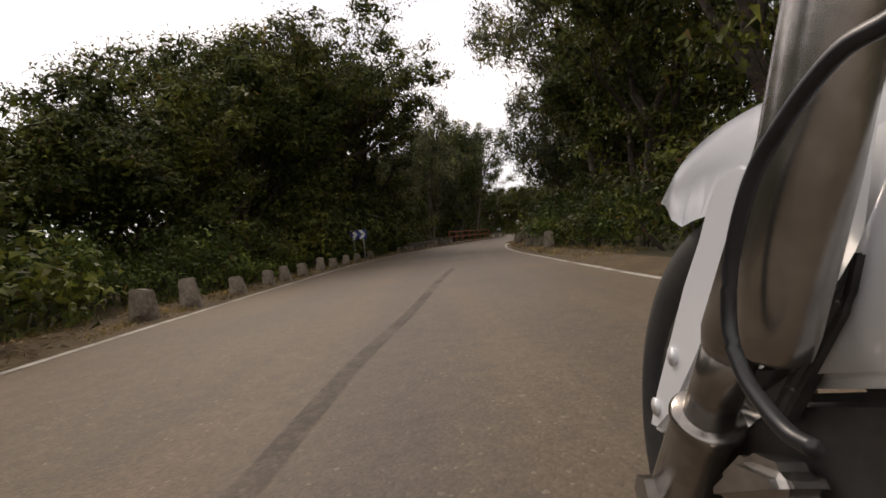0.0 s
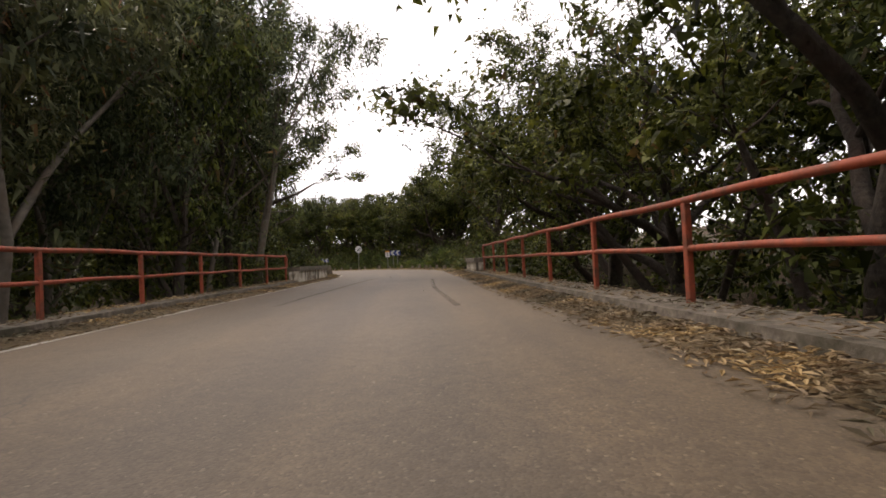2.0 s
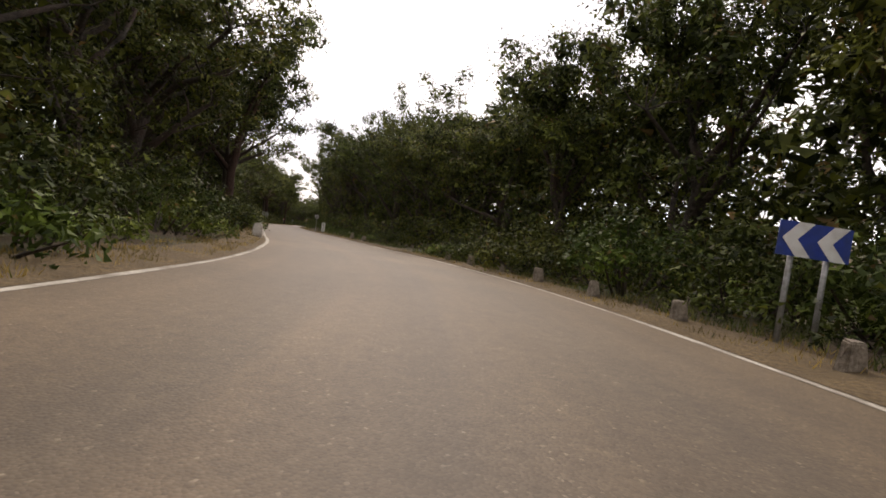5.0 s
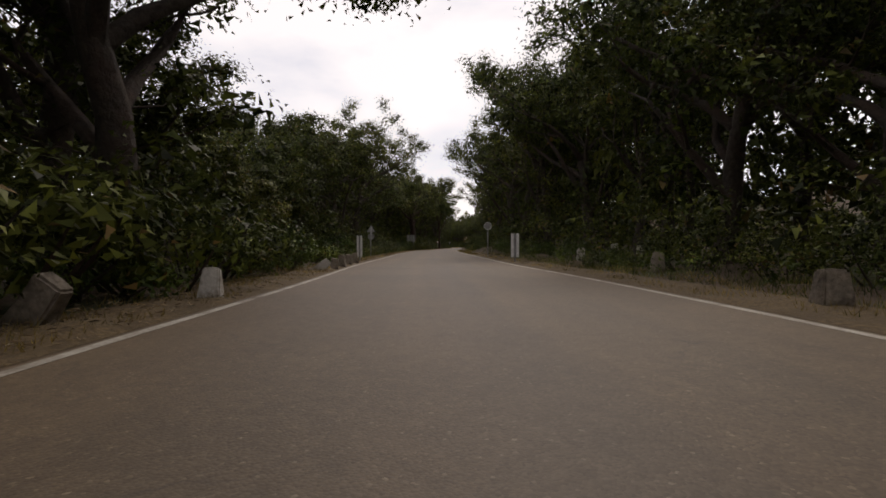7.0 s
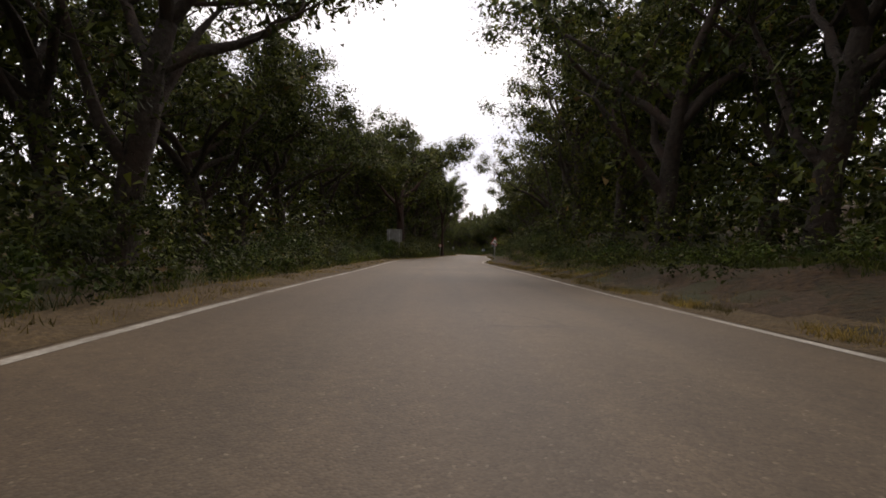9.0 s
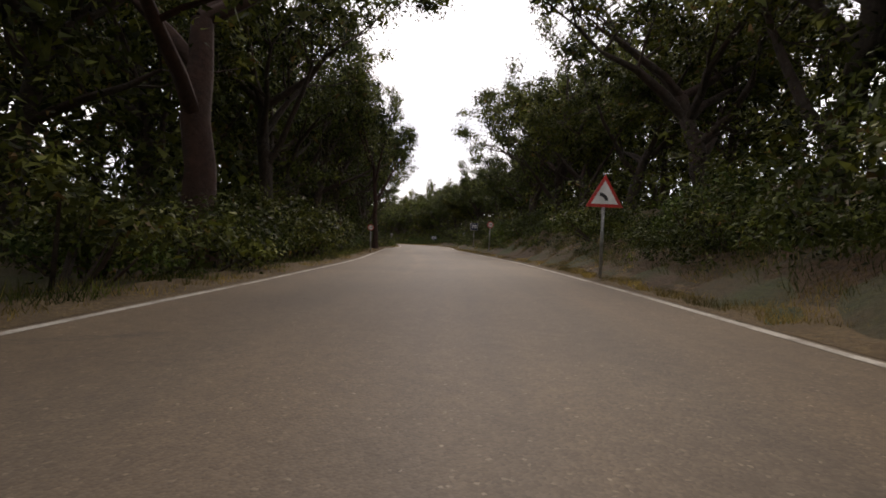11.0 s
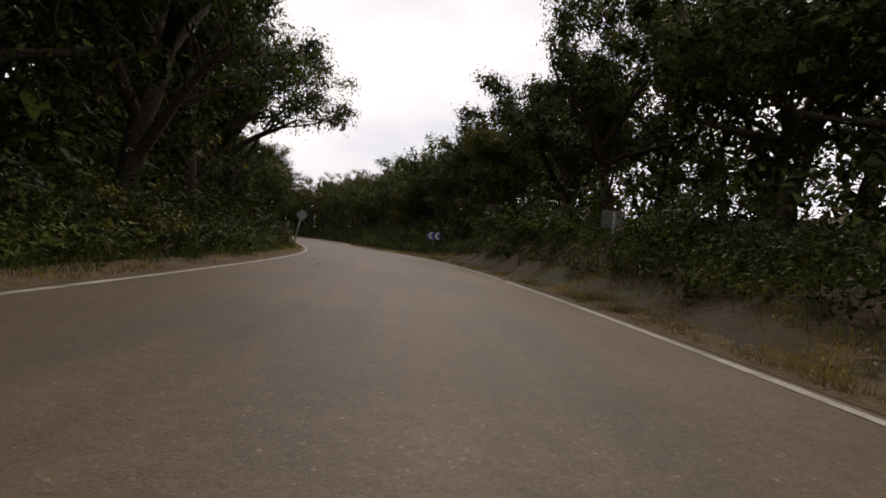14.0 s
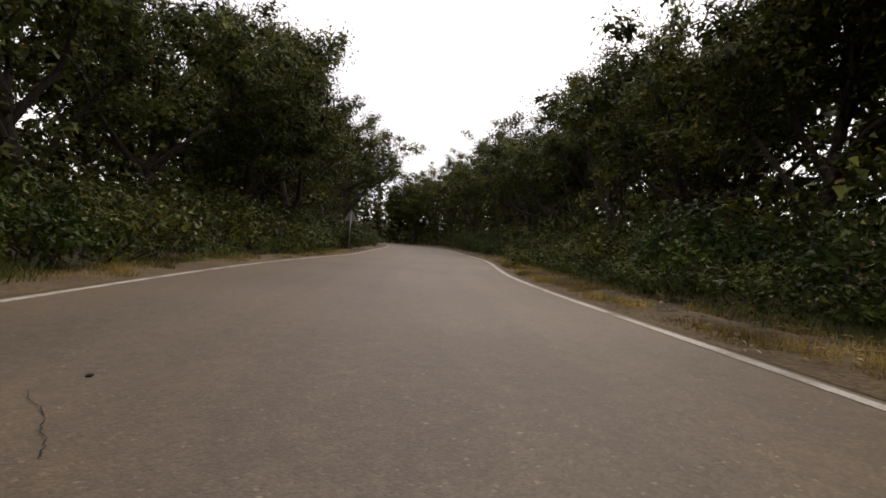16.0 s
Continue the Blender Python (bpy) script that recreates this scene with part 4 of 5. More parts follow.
# ---- bridge: parapets and railings ----
def parapet(name, label, s0, s1, off, h, thick, mat, z=0.0, cap=0.15):
    """A low wall with a coping that follows the road."""
    mid = at((s0 + s1) / 2, off, z)
    ob = thing(name, label, "parapet", pose(mid.x, mid.y, z, 0, 0, yaw((s0 + s1) / 2)))
    inv = ob.matrix_basis.inverted()
    n = max(2, int((s1 - s0) / 0.3))
    for nm, lo, hi, t, mt in (("wall", -0.5, h - cap, thick, mat), ("coping", h - cap, h, thick + 0.09, COPING)):
        bm = bmesh.new()
        rings = []
        for i in range(n + 1):
            s = s0 + (s1 - s0) * i / n
            ring = []
            for o, zz in ((-t / 2, lo), (t / 2, lo), (t / 2, hi), (-t / 2, hi)):
                q = inv @ at(s, off + o, z + zz)
                ring.append(bm.verts.new(q + Vector((noise.noise(q * 1.7) * 0.02, 0, noise.noise(q * 2.3) * 0.018))))
            rings.append(ring)
        for a, b in zip(rings, rings[1:]):
            for k in range(4):
                bm.faces.new((a[k], a[(k + 1) % 4], b[(k + 1) % 4], b[k]))
        bm.faces.new(rings[0])
        bm.faces.new(rings[-1])
        part(nm, bm, mt, ob)
    return ob


def pier(parapet_ob, s, off, h):
    """A thicker upright block in a parapet."""
    q = parapet_ob.matrix_basis.inverted() @ at(s, off)
    bm = bmesh.new()
    box(bm, 0.42, 0.62, h + 0.4, Matrix.Translation((q.x, q.y, h / 2 - 0.2)), 0.02)
    for v in bm.verts:
        v.co += Vector([noise.noise(v.co * 5 + Vector((k * 9, 0, 0))) * 0.02 for k in range(3)])
    part("pier", bm, CONCRETE, parapet_ob, "dark weathered pier")


W1 = "low weathered masonry parapet with a concrete coping"
first = parapet("parapet", W1, 25.6, 30.4, -2.95, 0.45, 0.3, CONCRETE)
pier(first, 30.3, -2.95, 0.43)
second = parapet("parapet", W1, 32.1, 35.4, -3.2, 0.56, 0.3, CONCRETE)
pier(second, 32.35, -3.2, 0.57)
parapet("parapet", W1, 50.6, 56.2, -3.1, 0.58, 0.32, PLASTER)
long_wall = parapet("parapet", "pale plastered parapet with flaking stains and coping", 26.2, 33.4, 3.25, 0.62, 0.32, PLASTER, 0.0, 0.2)
pier(long_wall, 30.6, 3.25, 0.62)
pier(long_wall, 26.4, 3.25, 0.68)
parapet("parapet", "short pale parapet at the end of the bridge", 50.4, 53.6, 3.2, 0.58, 0.32, PLASTER)


def railing(s0, s1, off, h):
    mid = at((s0 + s1) / 2, off)
    ob = thing("bridge_railing", "rusty red tubular steel railing on the bridge", "railing", pose(mid.x, mid.y, 0.1, 0, 0, yaw((s0 + s1) / 2)), "bridge railings")
    inv = ob.matrix_basis.inverted()
    n = int((s1 - s0) / 2.0)
    ss = [s0 + (s1 - s0) * i / n for i in range(n + 1)]
    for z, r in ((h, 0.032), (h * 0.55, 0.027)):
        pts = [inv @ at(s0 + (s1 - s0) * i / 30, off, 0.1 + z + 0.008 * math.sin(i * 1.3)) for i in range(31)]
        part("rail", tube_into(bmesh.new(), pts, [r] * 31, 8), RUST_RED, ob, smoothly=True)
    for s, k in ((s0, -1), (s1, 1)):
        pts = [inv @ at(s + k * ds, off, 0.1 + h * f) for ds, f in ((0, 1), (0.12, 0.97), (0.17, 0.88), (0.17, 0.68), (0.12, 0.58), (0, 0.55))]
        part("end_loop", tube_into(bmesh.new(), pts, [0.028] * 6, 8), RUST_RED, ob, smoothly=True)
    for s in ss:
        b = inv @ at(s, off, 0.05)
        bm = bmesh.new()
        box(bm, 0.05, 0.07, h + 0.05, Matrix.Translation((b.x, b.y, (h + 0.05) / 2 - 0.05)), 0.006)
        part("post", bm, RUST_RED, ob)
    return ob


railing(35.6, 50.4, -3.3, 0.85)
railing(33.6, 50.2, 3.3, 0.88)
for side, s0, s1 in ((-1, 31, 56), (1, 26, 54)):
    k = tagged(ribbon("bridge_kerb", s0, s1, side * 2.98, side * 3.55, 0.13, 0.13, 0.5, COPING, 2, 0, 0.01), "concrete kerb of the bridge deck strewn with leaves", "kerb", kind="structure")
    tagged(ribbon("bridge_kerb", s0, s1, side * 2.98, side * 2.96, 0.13, -0.05, 0.5, COPING), "concrete face of the bridge kerb", "kerb", kind="structure")
    tagged(ribbon("bridge_side", s0, s1, side * 3.55, side * 3.56, 0.13, -1.2, 0.5, CONCRETE), "concrete outer face of the bridge deck", "bridge", kind="structure")


# ---- guard stones ----
def guard_stone(h, w, mat, seed):
    bm = bmesh.new()
    box(bm, w, w * 0.72, h + 0.2, Matrix.Translation((0, 0, (h + 0.2) / 2 - 0.2)), 0.02, 0.62)
    bmesh.ops.subdivide_edges(bm, edges=bm.edges[:], cuts=1, use_grid_fill=True)
    for v in bm.verts:
        v.co += Vector([noise.noise(v.co * 4.5 + Vector((seed * 3.1 + k * 7, 0, 0))) * 0.035 for k in range(3)])
    return bm_mesh("guard_stone", bm, mat)


STONE_MESH = [guard_stone(0.42, 0.34, STONE, 1), guard_stone(0.46, 0.36, STONE, 2), guard_stone(0.38, 0.38, STONE, 3), guard_stone(0.42, 0.34, WHITEWASH, 4)]


def set_stone(s, off, k=0, scale=1.0, tilt=0.0, label="weathered tapered guard stone at the road edge"):
    p = at(s, off)
    ob = new("guard_stone", STONE_MESH[k])
    ob.matrix_basis = pose(p.x, p.y, ground_z(s, off), R.uniform(-4, 4), tilt, yaw(s) + R.uniform(-12, 12)) @ Matrix.Diagonal((scale, scale, scale, 1))
    return tagged(ob, label, "guard stone", "guard stones along the road")


for s, o in ((5.35, -2.85), (6.25, -2.78), (7.6, -2.75), (8.9, -2.75), (9.9, -2.75), (11.1, -2.75), (12.6, -2.75), (14.0, -2.75), (15.4, -2.75), (17, -2.8), (19, -2.85), (22.3, -3.5), (24.6, -3.1), (25.6, -3.1)):
    set_stone(s, o, R.randrange(3), R.uniform(0.7, 0.9), R.uniform(-6, 6))
for s, o in ((13.0, 3.25), (14.6, 3.25), (16.4, 3.2), (21.4, 2.95), (22.8, 3.0), (24.3, 3.05)):
    set_stone(s, o, R.randrange(3), R.uniform(0.95, 1.08), R.uniform(-5, 5))
for s, o in ((58.5, 3.12), (60.3, 3.12), (62.0, 3.12), (63.3, 3.12), (64.2, 3.12), (65.6, 3.12), (67.0, 3.12), (69, 3.12), (71, 3.1), (73.2, 3.2), (75.5, 3.12), (76.4, 3.05), (77.9, 3.05), (79.6, 3.05), (81, 3.05), (83, 3.05), (85, 3.05), (87, 3.05), (89, 3.05), (91, 3.05), (93, 3.05), (95, 3.05)):
    set_stone(s, o, R.randrange(3), R.uniform(0.55, 0.75), R.uniform(-6, 6))
for s, o in ((62.9, -3.15), (63.9, -2.95), (64.9, -2.85), (65.7, -2.8), (66.8, -2.8), (71.2, -2.9), (72.6, -2.85), (74.3, -2.8), (75.7, -2.8), (77.4, -2.8), (79, -2.85), (81, -2.85)):
    set_stone(s, o, R.randrange(3), R.uniform(0.95, 1.25), R.uniform(-8, 8))
for s, o in ((97, -2.8), (99.2, -2.8), (101.2, -2.8), (103.2, -2.75), (104.9, -2.72), (105.9, -2.7), (107.1, -2.7), (108.2, -2.7), (109.4, -2.75), (122.0, -2.66), (123.4, -2.66), (124.9, -2.7), (126.4, -2.7)):
    set_stone(s, o, 3 if s < 112 else R.randrange(3), R.uniform(0.9, 1.05) * (1 if s < 112 else 0.8), R.uniform(-5, 5))
for s, o in ((110.8, 3.5), (113.6, 3.2), (118.6, 4.1)):
    set_stone(s, o, R.randrange(3), 0.9, R.uniform(-8, 8), "mossy guard stone in the dry grass of the verge")
set_stone(114.8, -2.85, 3, 0.85, 4, "pale whitewashed guard stone at the road edge")
set_stone(113.0, -3.4, 0, 1.0, 35, "fallen guard stone leaning in the litter")
set_stone(121.3, -2.95, 3, 0.85, 48, "pale guard stone knocked over beside the road")
for s, o in ((127.0, 5.4), (129.6, 7.6), (131.5, 9.5)):
    set_stone(s, o, 3, 1.1, 0, "pale block under the trees beside the road")


# ---- signs ----
def sign_base(name, label, s, off, height, turn=0.0, lean=0.0, posts=(0.0,), r=0.028):
    p = at(s, off)
    ob = thing(name, label, "road sign", pose(p.x, p.y, ground_z(s, off), 0, lean, yaw(s) + turn))
    for x in posts:
        part("post", rod((x, 0.03, -0.3), (x, 0.03, height), r), STEEL, ob, "grey steel post", smoothly=True)
    return ob


def arrow_shape(w, h):
    """One chevron that points to the left."""
    return [(-w / 2, 0), (0, h / 2), (w / 2, h / 2), (0, 0), (w / 2, -h / 2), (0, -h / 2)]


def chevron_board(s, off, z, w, h, right=False, turn=0.0, posts=(-0.18, 0.18)):
    z -= ground_z(s, off)
    ob = sign_base("chevron_sign", "blue and white chevron board on two posts", s, off, z + h * 0.4, turn, R.uniform(-2, 2), posts)
    part("board", plate([(-w / 2, -h / 2), (w / 2, -h / 2), (w / 2, h / 2), (-w / 2, h / 2)], 0.012, Matrix.Translation((0, -0.012, z))), SIGN_BLUE, ob, "blue board")
    for x in (-0.24 * w, 0.24 * w):
        k = -1 if right else 1
        out = [(a * k, b) for a, b in arrow_shape(w * 0.42, h)]
        part("chevron", plate(out[::k], 0.004, Matrix.Translation((x, -0.0225, z))), SIGN_WHITE, ob, "white chevron")
    return ob


def round_sign(s, off, z, d, face, label, turn=0.0, back=False, lean=0.0):
    z -= ground_z(s, off)
    ob = sign_base("round_sign", label, s, off, z + d * 0.35, turn, lean + R.uniform(-2, 2))
    lay = Matrix.Translation((0, -0.015 if not back else 0.07, z))
    part("disc", plate(disc_line(d / 2), 0.012, lay), BACK_GREY if back else face[0], ob)
    if not back:
        part("face", plate(disc_line(d / 2 * face[2]), 0.004, Matrix.Translation((0, -0.025, z))), face[1], ob)
    return ob, z


def triangle_sign(s, off, z, w, label, turn=0.0, back=False):
    z -= ground_z(s, off)
    h = w * 0.87
    ob = sign_base("triangle_sign", label, s, off, z + h * 0.3, turn, R.uniform(-1.5, 1.5))
    tri = lambda k: [(-w / 2 * k, -h / 3 * k), (w / 2 * k, -h / 3 * k), (0, h * 2 / 3 * k)]
    part("plate", plate(tri(1), 0.012, Matrix.Translation((0, -0.015 if not back else 0.07, z))), BACK_GREY if back else SIGN_RED, ob)
    if not back:
        part("face", plate(tri(0.72), 0.004, Matrix.Translation((0, -0.025, z))), SIGN_WHITE, ob)
    return ob, z, h


def back_board(name, label, s, off, z, w, h, posts=(0.0,), turn=0.0, lean=0.0):
    z -= ground_z(s, off)
    ob = sign_base(name, label, s, off, z + h * 0.4, turn, lean, posts)
    bm = bmesh.new()
    box(bm, w, 0.018, h, Matrix.Translation((0, 0.075, z)), 0.004)
    part("board", bm, BACK_GREY, ob)
    for k in (-0.25, 0.25):
        bm = bmesh.new()
        box(bm, w * 0.96, 0.02, 0.035, Matrix.Translation((0, 0.052, z + k * h)), 0.003)
        part("brace", bm, STEEL, ob)
    return ob


chevron_board(18.0, -2.95, 1.0, 0.62, 0.34, True, 8)
chevron_board(84.2, 3.75, 1.06, 0.72, 0.34, False, -6)
chevron_board(73.6, 4.95, 1.32, 0.9, 0.4, False, -14)
chevron_board(237.6, 4.1, 1.12, 0.72, 0.38, False, -10, (0.0,))
end_sign, ez = round_sign(78.3, 4.1, 1.85, 0.62, (SIGN_WHITE, SIGN_WHITE, 0.97), "white round end-of-restriction sign with a dark stroke", -10)
part("stroke", plate([(-0.2, -0.13), (-0.16, -0.19), (0.2, 0.13), (0.16, 0.19)], 0.003, Matrix.Translation((0, -0.031, ez))), SIGN_BLACK, end_sign, "dark diagonal stroke")
km = sign_base("kilometre_sign", "white kilometre marker with an orange top on a post", 72.2, 3.5, 1.45, -14)
part("board", plate([(-0.17, 0.95), (0.17, 0.95), (0.17, 1.33), (-0.17, 1.33)], 0.012, Matrix.Translation((0, -0.012, 0))), SIGN_WHITE, km, "white board")
part("top_board", plate([(-0.17, 1.335), (0.17, 1.335), (0.17, 1.45), (-0.17, 1.45)], 0.012, Matrix.Translation((0, -0.012, 0))), SIGN_ORANGE, km, "orange top board")
FACE = pose(0, -0.022, 0, 90, 0, 0)
lettering("km", 0.11, SIGN_BLACK, km, Matrix.Translation((0, 0, 1.25)) @ FACE, "black lettering")
lettering("3", 0.24, SIGN_BLACK, km, Matrix.Translation((0, 0, 1.08)) @ FACE, "black numeral")
back_board("sign_back", "grey back of a rectangular sign on a leaning post", 74.6, -3.75, 1.45, 0.42, 0.7, lean=4)


def delineator(s, off, h, w, label):
    ob = sign_base("delineator_board", label, s, off, h * 0.6, 0, 0, (0.0,))
    for x, mt in ((-w * 0.33, SIGN_WHITE), (0, BACK_GREY), (w * 0.33, SIGN_WHITE)):
        bm = bmesh.new()
        box(bm, w * 0.325, 0.03, h * 0.82, Matrix.Translation((x, 0, h * 0.59)), 0.004)
        part("strip", bm, mt, ob)
    return ob


delineator(127.97, -2.78, 1.0, 0.2, "white and grey upright marker board at the road edge")
delineator(126.2, 2.85, 1.0, 0.28, "white and grey upright marker board at the road edge")
tl, tz, th = triangle_sign(136.0, -3.35, 1.5, 0.46, "grey backs of a triangular and a round sign", back=True)
part("disc", plate(disc_line(0.175), 0.012, Matrix.Translation((0, 0.07, tz - 0.37))), BACK_GREY, tl)
round_sign(136.4, 3.1, 1.68, 0.42, (SIGN_WHITE, BACK_GREY, 0.9), "grey weathered round sign on a post")
back_board("information_board", "large grey back of a board on two posts", 172.1, -3.75, 1.6, 1.05, 0.85, (-0.35, 0.35))
tc_sign, tz, th = triangle_sign(177.2, 2.85, 1.46, 0.66, "red-bordered triangular warning sign with a bend arrow")
bm = bmesh.new()
for k in range(9):
    a0, a1 = radians(10 + k * 9), radians(19 + k * 9)
    c = Vector((-0.09, 0, tz - 0.10))
    for y in (0,):
        vs = [bm.verts.new(c + Vector((r_ * math.cos(a), -0.03, r_ * math.sin(a)))) for a, r_ in ((a0, 0.10), (a0, 0.16), (a1, 0.16), (a1, 0.10))]
        bm.faces.new(vs)
part("arrow", bm, SIGN_BLACK, tc_sign, "black bend arrow")
for s, off, z in ((194.12, -2.82, 1.24), (193.2, 3.2, 1.5)):
    no, nz = round_sign(s, off, z, 0.32, (SIGN_RED, SIGN_WHITE, 0.72), "red-ringed no-overtaking sign on a steel post")
    for x, mt in ((-0.055, SIGN_RED), (0.055, SIGN_BLACK)):
        bm = plate([(-0.05, -0.02), (0.05, -0.02), (0.05, 0.008), (0.03, 0.012), (0.02, 0.03), (-0.02, 0.03), (-0.03, 0.012), (-0.05, 0.008)], 0.003, Matrix.Translation((x, -0.031, nz)))
        part("car_symbol", bm, mt, no)
sp = sign_base("speed_sign", "navy square advisory speed sign with white figures", 201.1, 3.5, 1.63 - ground_z(201.1, 3.5) + 0.2)
sz = 1.63 - ground_z(201.1, 3.5)
part("board", plate([(-0.25, -0.25), (0.25, -0.25), (0.25, 0.25), (-0.25, 0.25)], 0.012, Matrix.Translation((0, -0.015, sz))), SIGN_WHITE, sp, "white rim")
part("face", plate([(-0.235, -0.235), (0.235, -0.235), (0.235, 0.235), (-0.235, 0.235)], 0.004, Matrix.Translation((0, -0.025, sz))), SIGN_NAVY, sp, "navy face")
lettering("70", 0.33, SIGN_WHITE, sp, pose(0, -0.03, sz, 90, 0, 0), "white figures")
round_sign(233.2, -3.0, 1.4, 0.38, (SIGN_WHITE, BACK_GREY, 0.9), "grey back of a round sign on a leaning post", back=True, lean=10.0)
back_board("sign_back", "small grey back of a sign on the bank", 222.0, 4.6, 1.45, 0.5, 0.36)
triangle_sign(266.0, -3.2, 1.5, 0.6, "grey back of a triangular sign", back=True)


# ---- loose stones and scraps on the road ----
def pebble(s, off, size, mat, label, name="pebble", flat=0.6):
    r = random.Random(int(s * 10))
    bm = bmesh.new()
    bmesh.ops.create_icosphere(bm, subdivisions=2, radius=size)
    for v in bm.verts:
        v.co *= 1 + 0.35 * noise.noise(v.co / size * 1.3 + Vector((s, off, 0)))
        v.co.z *= flat
    p = at(s, off)
    ob = new(name, bm_mesh(name, bm, mat))
    ob.matrix_basis = pose(p.x, p.y, max(0.0, ground_z(s, off)) + size * flat * 0.75, 0, 0, r.uniform(0, 360))
    return tagged(ob, label, name.replace("_", " "))


for s, off, size in ((52.9, 0.0, 0.022), (52.2, 0.4, 0.018), (223.0, -1.4, 0.03), (246.0, -0.82, 0.014), (134.0, -1.6, 0.018), (102.8, -0.97, 0.011), (43.4, 1.2, 0.016)):
    pebble(s, off, size, DARK_STONE if s in (52.9, 52.2, 246.0) else WHITEWASH, "small dark stone lying on the asphalt" if s in (52.9, 52.2, 246.0) else "small pale stone lying on the asphalt")
for s, off in ((202.3, 2.85), (206.1, 3.2)):
    pebble(s, off, 0.06, WHITEWASH, "pale paper scrap in the dry grass of the verge", "paper_scrap", 0.25)


# ---- motorcycle at the start of the ride: front wheel, fork and shroud ----
def lathe(profile, n=40):
    """A ring turned about the x axis from (radius, x) pairs."""
    bm = bmesh.new()
    rings = [[bm.verts.new((x, r * math.cos(k * math.tau / n), r * math.sin(k * math.tau / n))) for k in range(n)] for r, x in profile]
    m = len(rings)
    for i in range(m):
        a, b = rings[i], rings[(i + 1) % m]
        for k in range(n):
            bm.faces.new((a[k], a[(k + 1) % n], b[(k + 1) % n], b[k]))
    return bm


WHITE_PAINT, _n, _l, _b = material("white_enamel", 0.22)
_b.inputs["Base Color"].default_value = (0.72, 0.74, 0.76, 1)
_b.inputs["Coat Weight"].default_value, _b.inputs["Coat Roughness"].default_value = 0.6, 0.08
bumped(_n, _l, _b, noisy(_n, _l, 3.0, 3), 0.03, 0.01)
RUBBER = two_scale("tyre_rubber", (0.010, 0.010, 0.010), (0.022, 0.021, 0.020), (0.035, 0.032, 0.028), 60.0, 6.0, 0.75, 0, 0.3, 0.002)
ALLOY = two_scale("brushed_alloy", (0.30, 0.28, 0.26), (0.46, 0.44, 0.41), (0.20, 0.18, 0.16), 40.0, 4.0, 0.26, 0.95, 0.05, 0.001)
HOSE = two_scale("black_hose", (0.008, 0.008, 0.009), (0.02, 0.02, 0.022), (0.012, 0.012, 0.013), 40.0, 5.0, 0.35, 0, 0.1, 0.001)
DARK_METAL = two_scale("dark_engine_metal", (0.02, 0.02, 0.02), (0.06, 0.058, 0.055), (0.10, 0.09, 0.08), 30.0, 5.0, 0.5, 0.5, 0.2, 0.003)

HUB = Vector((0.415, 0.575, -0.265))
# the bike's parts are laid out from the first camera pose
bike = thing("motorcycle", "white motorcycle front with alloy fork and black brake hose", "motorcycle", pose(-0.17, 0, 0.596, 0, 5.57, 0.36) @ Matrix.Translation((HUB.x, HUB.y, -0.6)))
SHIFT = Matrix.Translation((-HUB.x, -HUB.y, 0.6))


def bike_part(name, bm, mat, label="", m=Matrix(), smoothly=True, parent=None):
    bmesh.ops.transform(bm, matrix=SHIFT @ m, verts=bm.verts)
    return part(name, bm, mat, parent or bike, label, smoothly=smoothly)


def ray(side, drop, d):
    """A point d metres ahead of the first camera position, on the ray through a pixel."""
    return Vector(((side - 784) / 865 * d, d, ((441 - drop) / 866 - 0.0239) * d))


AT_HUB = Matrix.Translation(HUB)
tyre = bike_part("tyre", lathe([(0.235, -0.05), (0.275, -0.064), (0.302, -0.056), (0.317, -0.034), (0.322, 0), (0.317, 0.034), (0.302, 0.056), (0.275, 0.064), (0.235, 0.05)], 64), RUBBER, "black tyre", AT_HUB)
bike_part("rim", lathe([(0.20, -0.045), (0.236, -0.052), (0.238, 0.052), (0.20, 0.045)], 48), ALLOY, "alloy rim", AT_HUB)
bike_part("brake_disc", lathe([(0.10, -0.075), (0.155, -0.075), (0.155, -0.070), (0.10, -0.070)], 48), ALLOY, "steel brake disc", AT_HUB)
bike_part("wheel_hub", lathe([(0.001, -0.08), (0.06, -0.08), (0.05, 0.08), (0.001, 0.08)], 32), ALLOY, "", AT_HUB)
for k in range(5):
    a = k * math.tau / 5 + 0.3
    e = Vector((0, math.cos(a), math.sin(a)))
    bike_part("spoke", tube_into(bmesh.new(), [HUB + e * 0.04, HUB + e * 0.21], [0.026, 0.018], 8), ALLOY)
for leg, dx in (("near", 0.0), ("far", 0.24)):
    axle, top = Vector((0.302 + dx, 0.615, -0.325)), Vector((0.262 + dx, 0.262, 0.255))
    u = (top - axle)
    p = lambda f: axle + u * f
    bike_part("fork_slider", tube_into(bmesh.new(), [p(-0.03), p(0.0), p(0.19), p(0.215), p(0.225)], [0.026, 0.036, 0.035, 0.040, 0.036], 24), ALLOY, "alloy fork slider")
    bike_part("fork_tube", tube_into(bmesh.new(), [p(0.2), p(0.40)], [0.0265, 0.0265], 24), ALLOY, "fork tube")
    bike_part("fork_cover", tube_into(bmesh.new(), [p(0.36), p(0.37), p(0.40), p(0.47), p(1.0), p(1.25)], [0.020, 0.028, 0.032, 0.032, 0.031, 0.030], 32), ALLOY, "brushed fork cover")
    bike_part("axle_nut", tube_into(bmesh.new(), [axle + Vector((-0.05, 0, 0)), axle + Vector((0.03, 0, 0))], [0.022, 0.022], 6), ALLOY, smoothly=False)


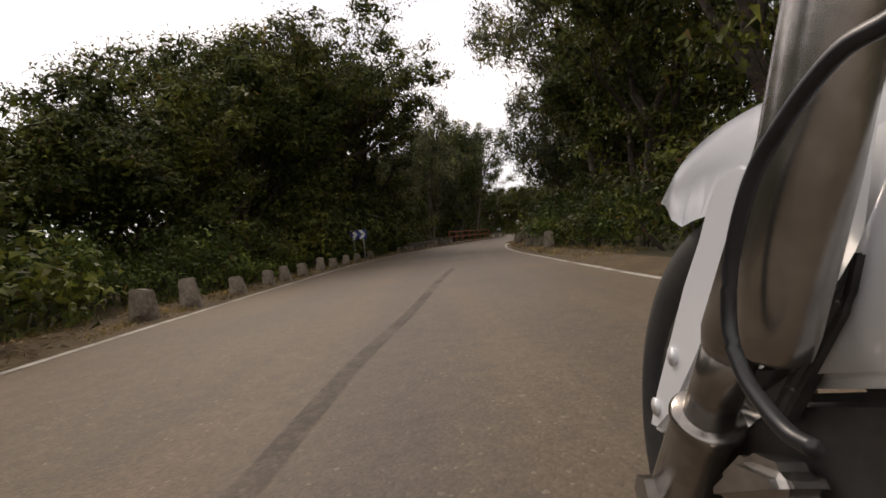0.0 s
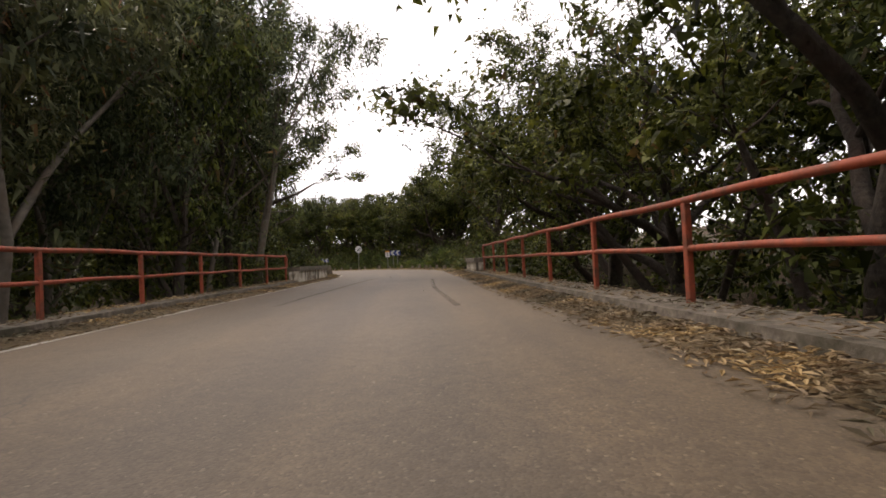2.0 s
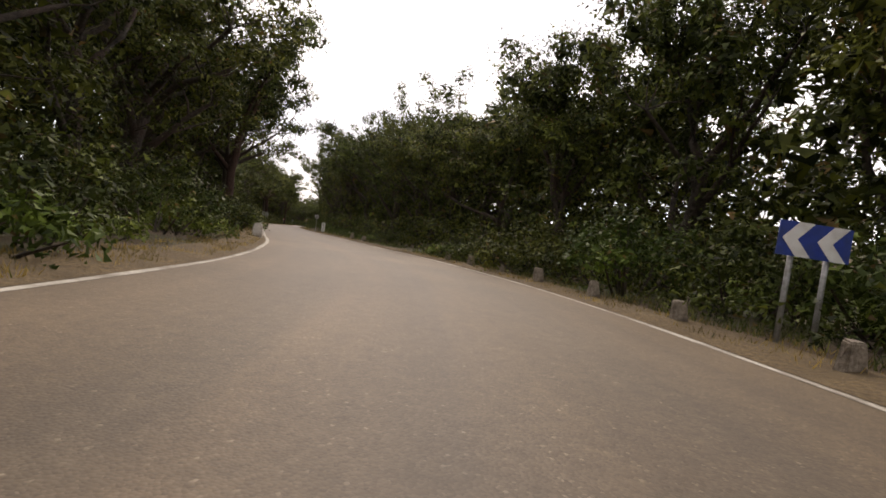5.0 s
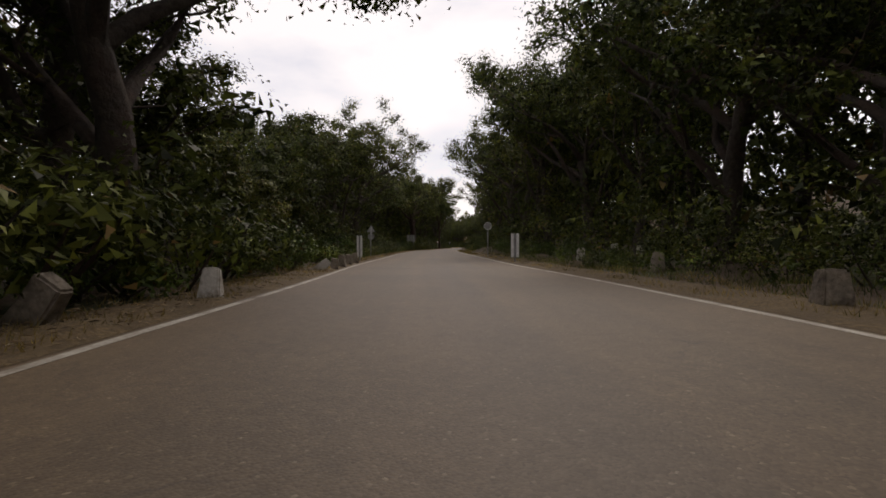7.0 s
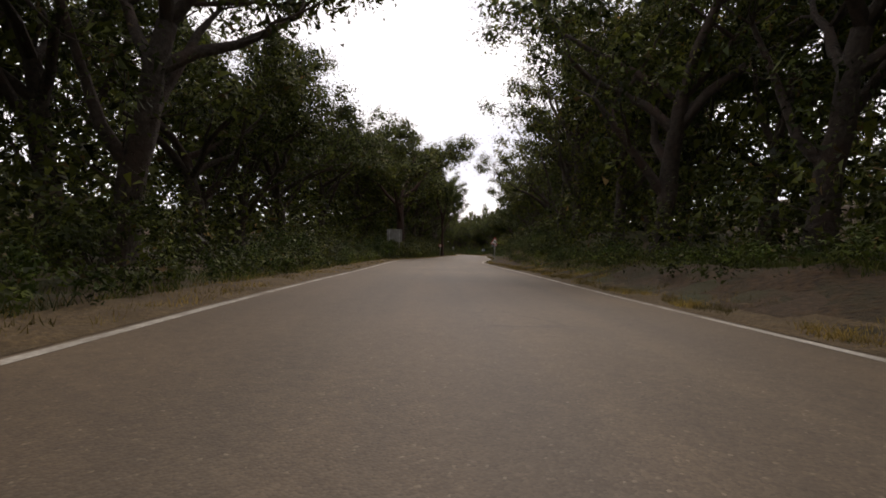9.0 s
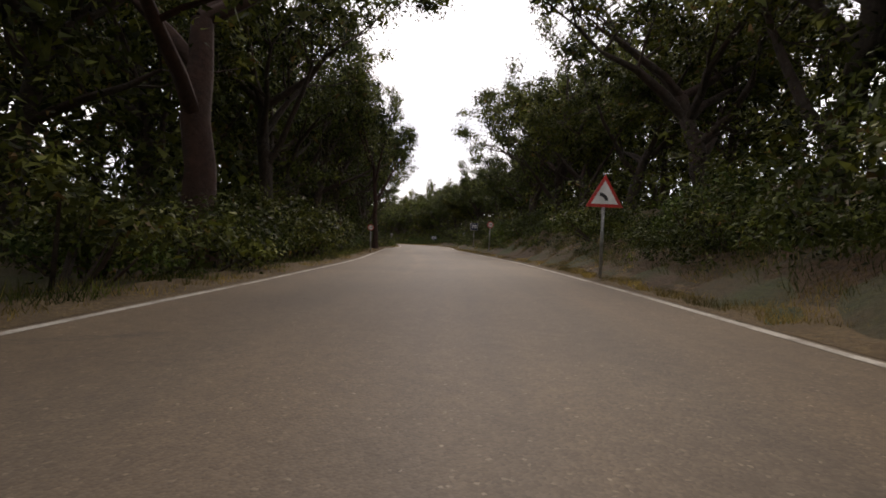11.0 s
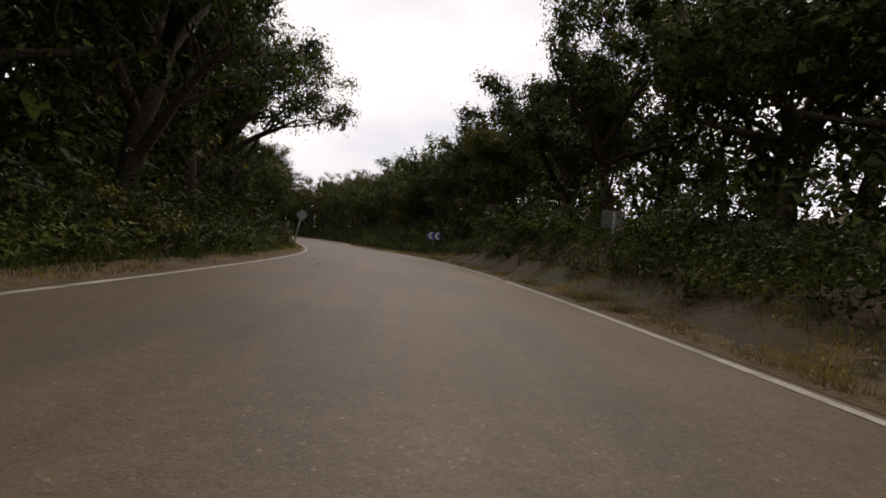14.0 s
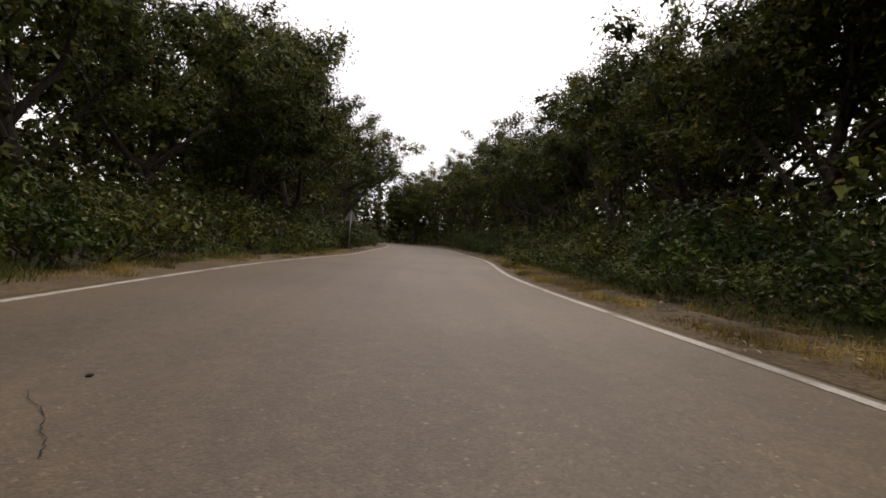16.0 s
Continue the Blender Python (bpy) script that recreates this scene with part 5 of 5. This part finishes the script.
def fender():
    """Mudguard: a channel swept round the wheel, drawn to a point in front."""
    bm = bmesh.new()
    rings = []
    n = 26
    for i in range(n + 1):
        f = i / n
        a = radians(52 + 124 * f)
        skirt = 0.03 + 0.11 * min(1, f * 7) * (1 if f > 0 else 0)
        crown = 0.438 - 0.02 * f
        half = 0.088 * min(1.0, 0.55 + f * 4)
        ring = []
        for k in range(11):
            b = (k / 10 - 0.5) * 2
            r = crown - skirt * abs(b) ** 2.6
            ring.append(bm.verts.new((half * math.copysign(abs(b) ** 0.75, b), r * math.cos(a), r * math.sin(a))))
        rings.append(ring)
    for a, b in zip(rings, rings[1:]):
        for k in range(10):
            bm.faces.new((a[k], a[k + 1], b[k + 1], b[k]))
    bmesh.ops.solidify(bm, geom=bm.faces[:], thickness=0.006)
    return bm


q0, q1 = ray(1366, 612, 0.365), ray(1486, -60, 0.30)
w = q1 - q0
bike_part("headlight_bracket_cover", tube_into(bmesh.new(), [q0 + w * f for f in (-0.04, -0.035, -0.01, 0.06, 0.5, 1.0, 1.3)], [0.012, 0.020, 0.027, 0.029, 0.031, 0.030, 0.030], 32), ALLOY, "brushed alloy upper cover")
guard = bike_part("fender", fender(), WHITE_PAINT, "glossy white front fender", AT_HUB)


def side_plate(points, thick, bulge=0.0):
    """A thick plate with a rounded rim, from an outline of points, thick along x."""
    bm = bmesh.new()
    f = [bm.verts.new(q) for q in points]
    face = bm.faces.new(f)
    out = bmesh.ops.extrude_face_region(bm, geom=[face])
    bmesh.ops.translate(bm, vec=(thick, 0, 0), verts=[v for v in out["geom"] if isinstance(v, bmesh.types.BMVert)])
    bmesh.ops.bevel(bm, geom=bm.edges[:], offset=min(thick * 0.3, 0.012), segments=3, affect="EDGES")
    return bm


# side and drop: pixel column and row seen from the first camera pose
def on_side(x, *pixels):
    return [ray(side, drop, x / ((side - 784) / 865)) for side, drop in pixels]


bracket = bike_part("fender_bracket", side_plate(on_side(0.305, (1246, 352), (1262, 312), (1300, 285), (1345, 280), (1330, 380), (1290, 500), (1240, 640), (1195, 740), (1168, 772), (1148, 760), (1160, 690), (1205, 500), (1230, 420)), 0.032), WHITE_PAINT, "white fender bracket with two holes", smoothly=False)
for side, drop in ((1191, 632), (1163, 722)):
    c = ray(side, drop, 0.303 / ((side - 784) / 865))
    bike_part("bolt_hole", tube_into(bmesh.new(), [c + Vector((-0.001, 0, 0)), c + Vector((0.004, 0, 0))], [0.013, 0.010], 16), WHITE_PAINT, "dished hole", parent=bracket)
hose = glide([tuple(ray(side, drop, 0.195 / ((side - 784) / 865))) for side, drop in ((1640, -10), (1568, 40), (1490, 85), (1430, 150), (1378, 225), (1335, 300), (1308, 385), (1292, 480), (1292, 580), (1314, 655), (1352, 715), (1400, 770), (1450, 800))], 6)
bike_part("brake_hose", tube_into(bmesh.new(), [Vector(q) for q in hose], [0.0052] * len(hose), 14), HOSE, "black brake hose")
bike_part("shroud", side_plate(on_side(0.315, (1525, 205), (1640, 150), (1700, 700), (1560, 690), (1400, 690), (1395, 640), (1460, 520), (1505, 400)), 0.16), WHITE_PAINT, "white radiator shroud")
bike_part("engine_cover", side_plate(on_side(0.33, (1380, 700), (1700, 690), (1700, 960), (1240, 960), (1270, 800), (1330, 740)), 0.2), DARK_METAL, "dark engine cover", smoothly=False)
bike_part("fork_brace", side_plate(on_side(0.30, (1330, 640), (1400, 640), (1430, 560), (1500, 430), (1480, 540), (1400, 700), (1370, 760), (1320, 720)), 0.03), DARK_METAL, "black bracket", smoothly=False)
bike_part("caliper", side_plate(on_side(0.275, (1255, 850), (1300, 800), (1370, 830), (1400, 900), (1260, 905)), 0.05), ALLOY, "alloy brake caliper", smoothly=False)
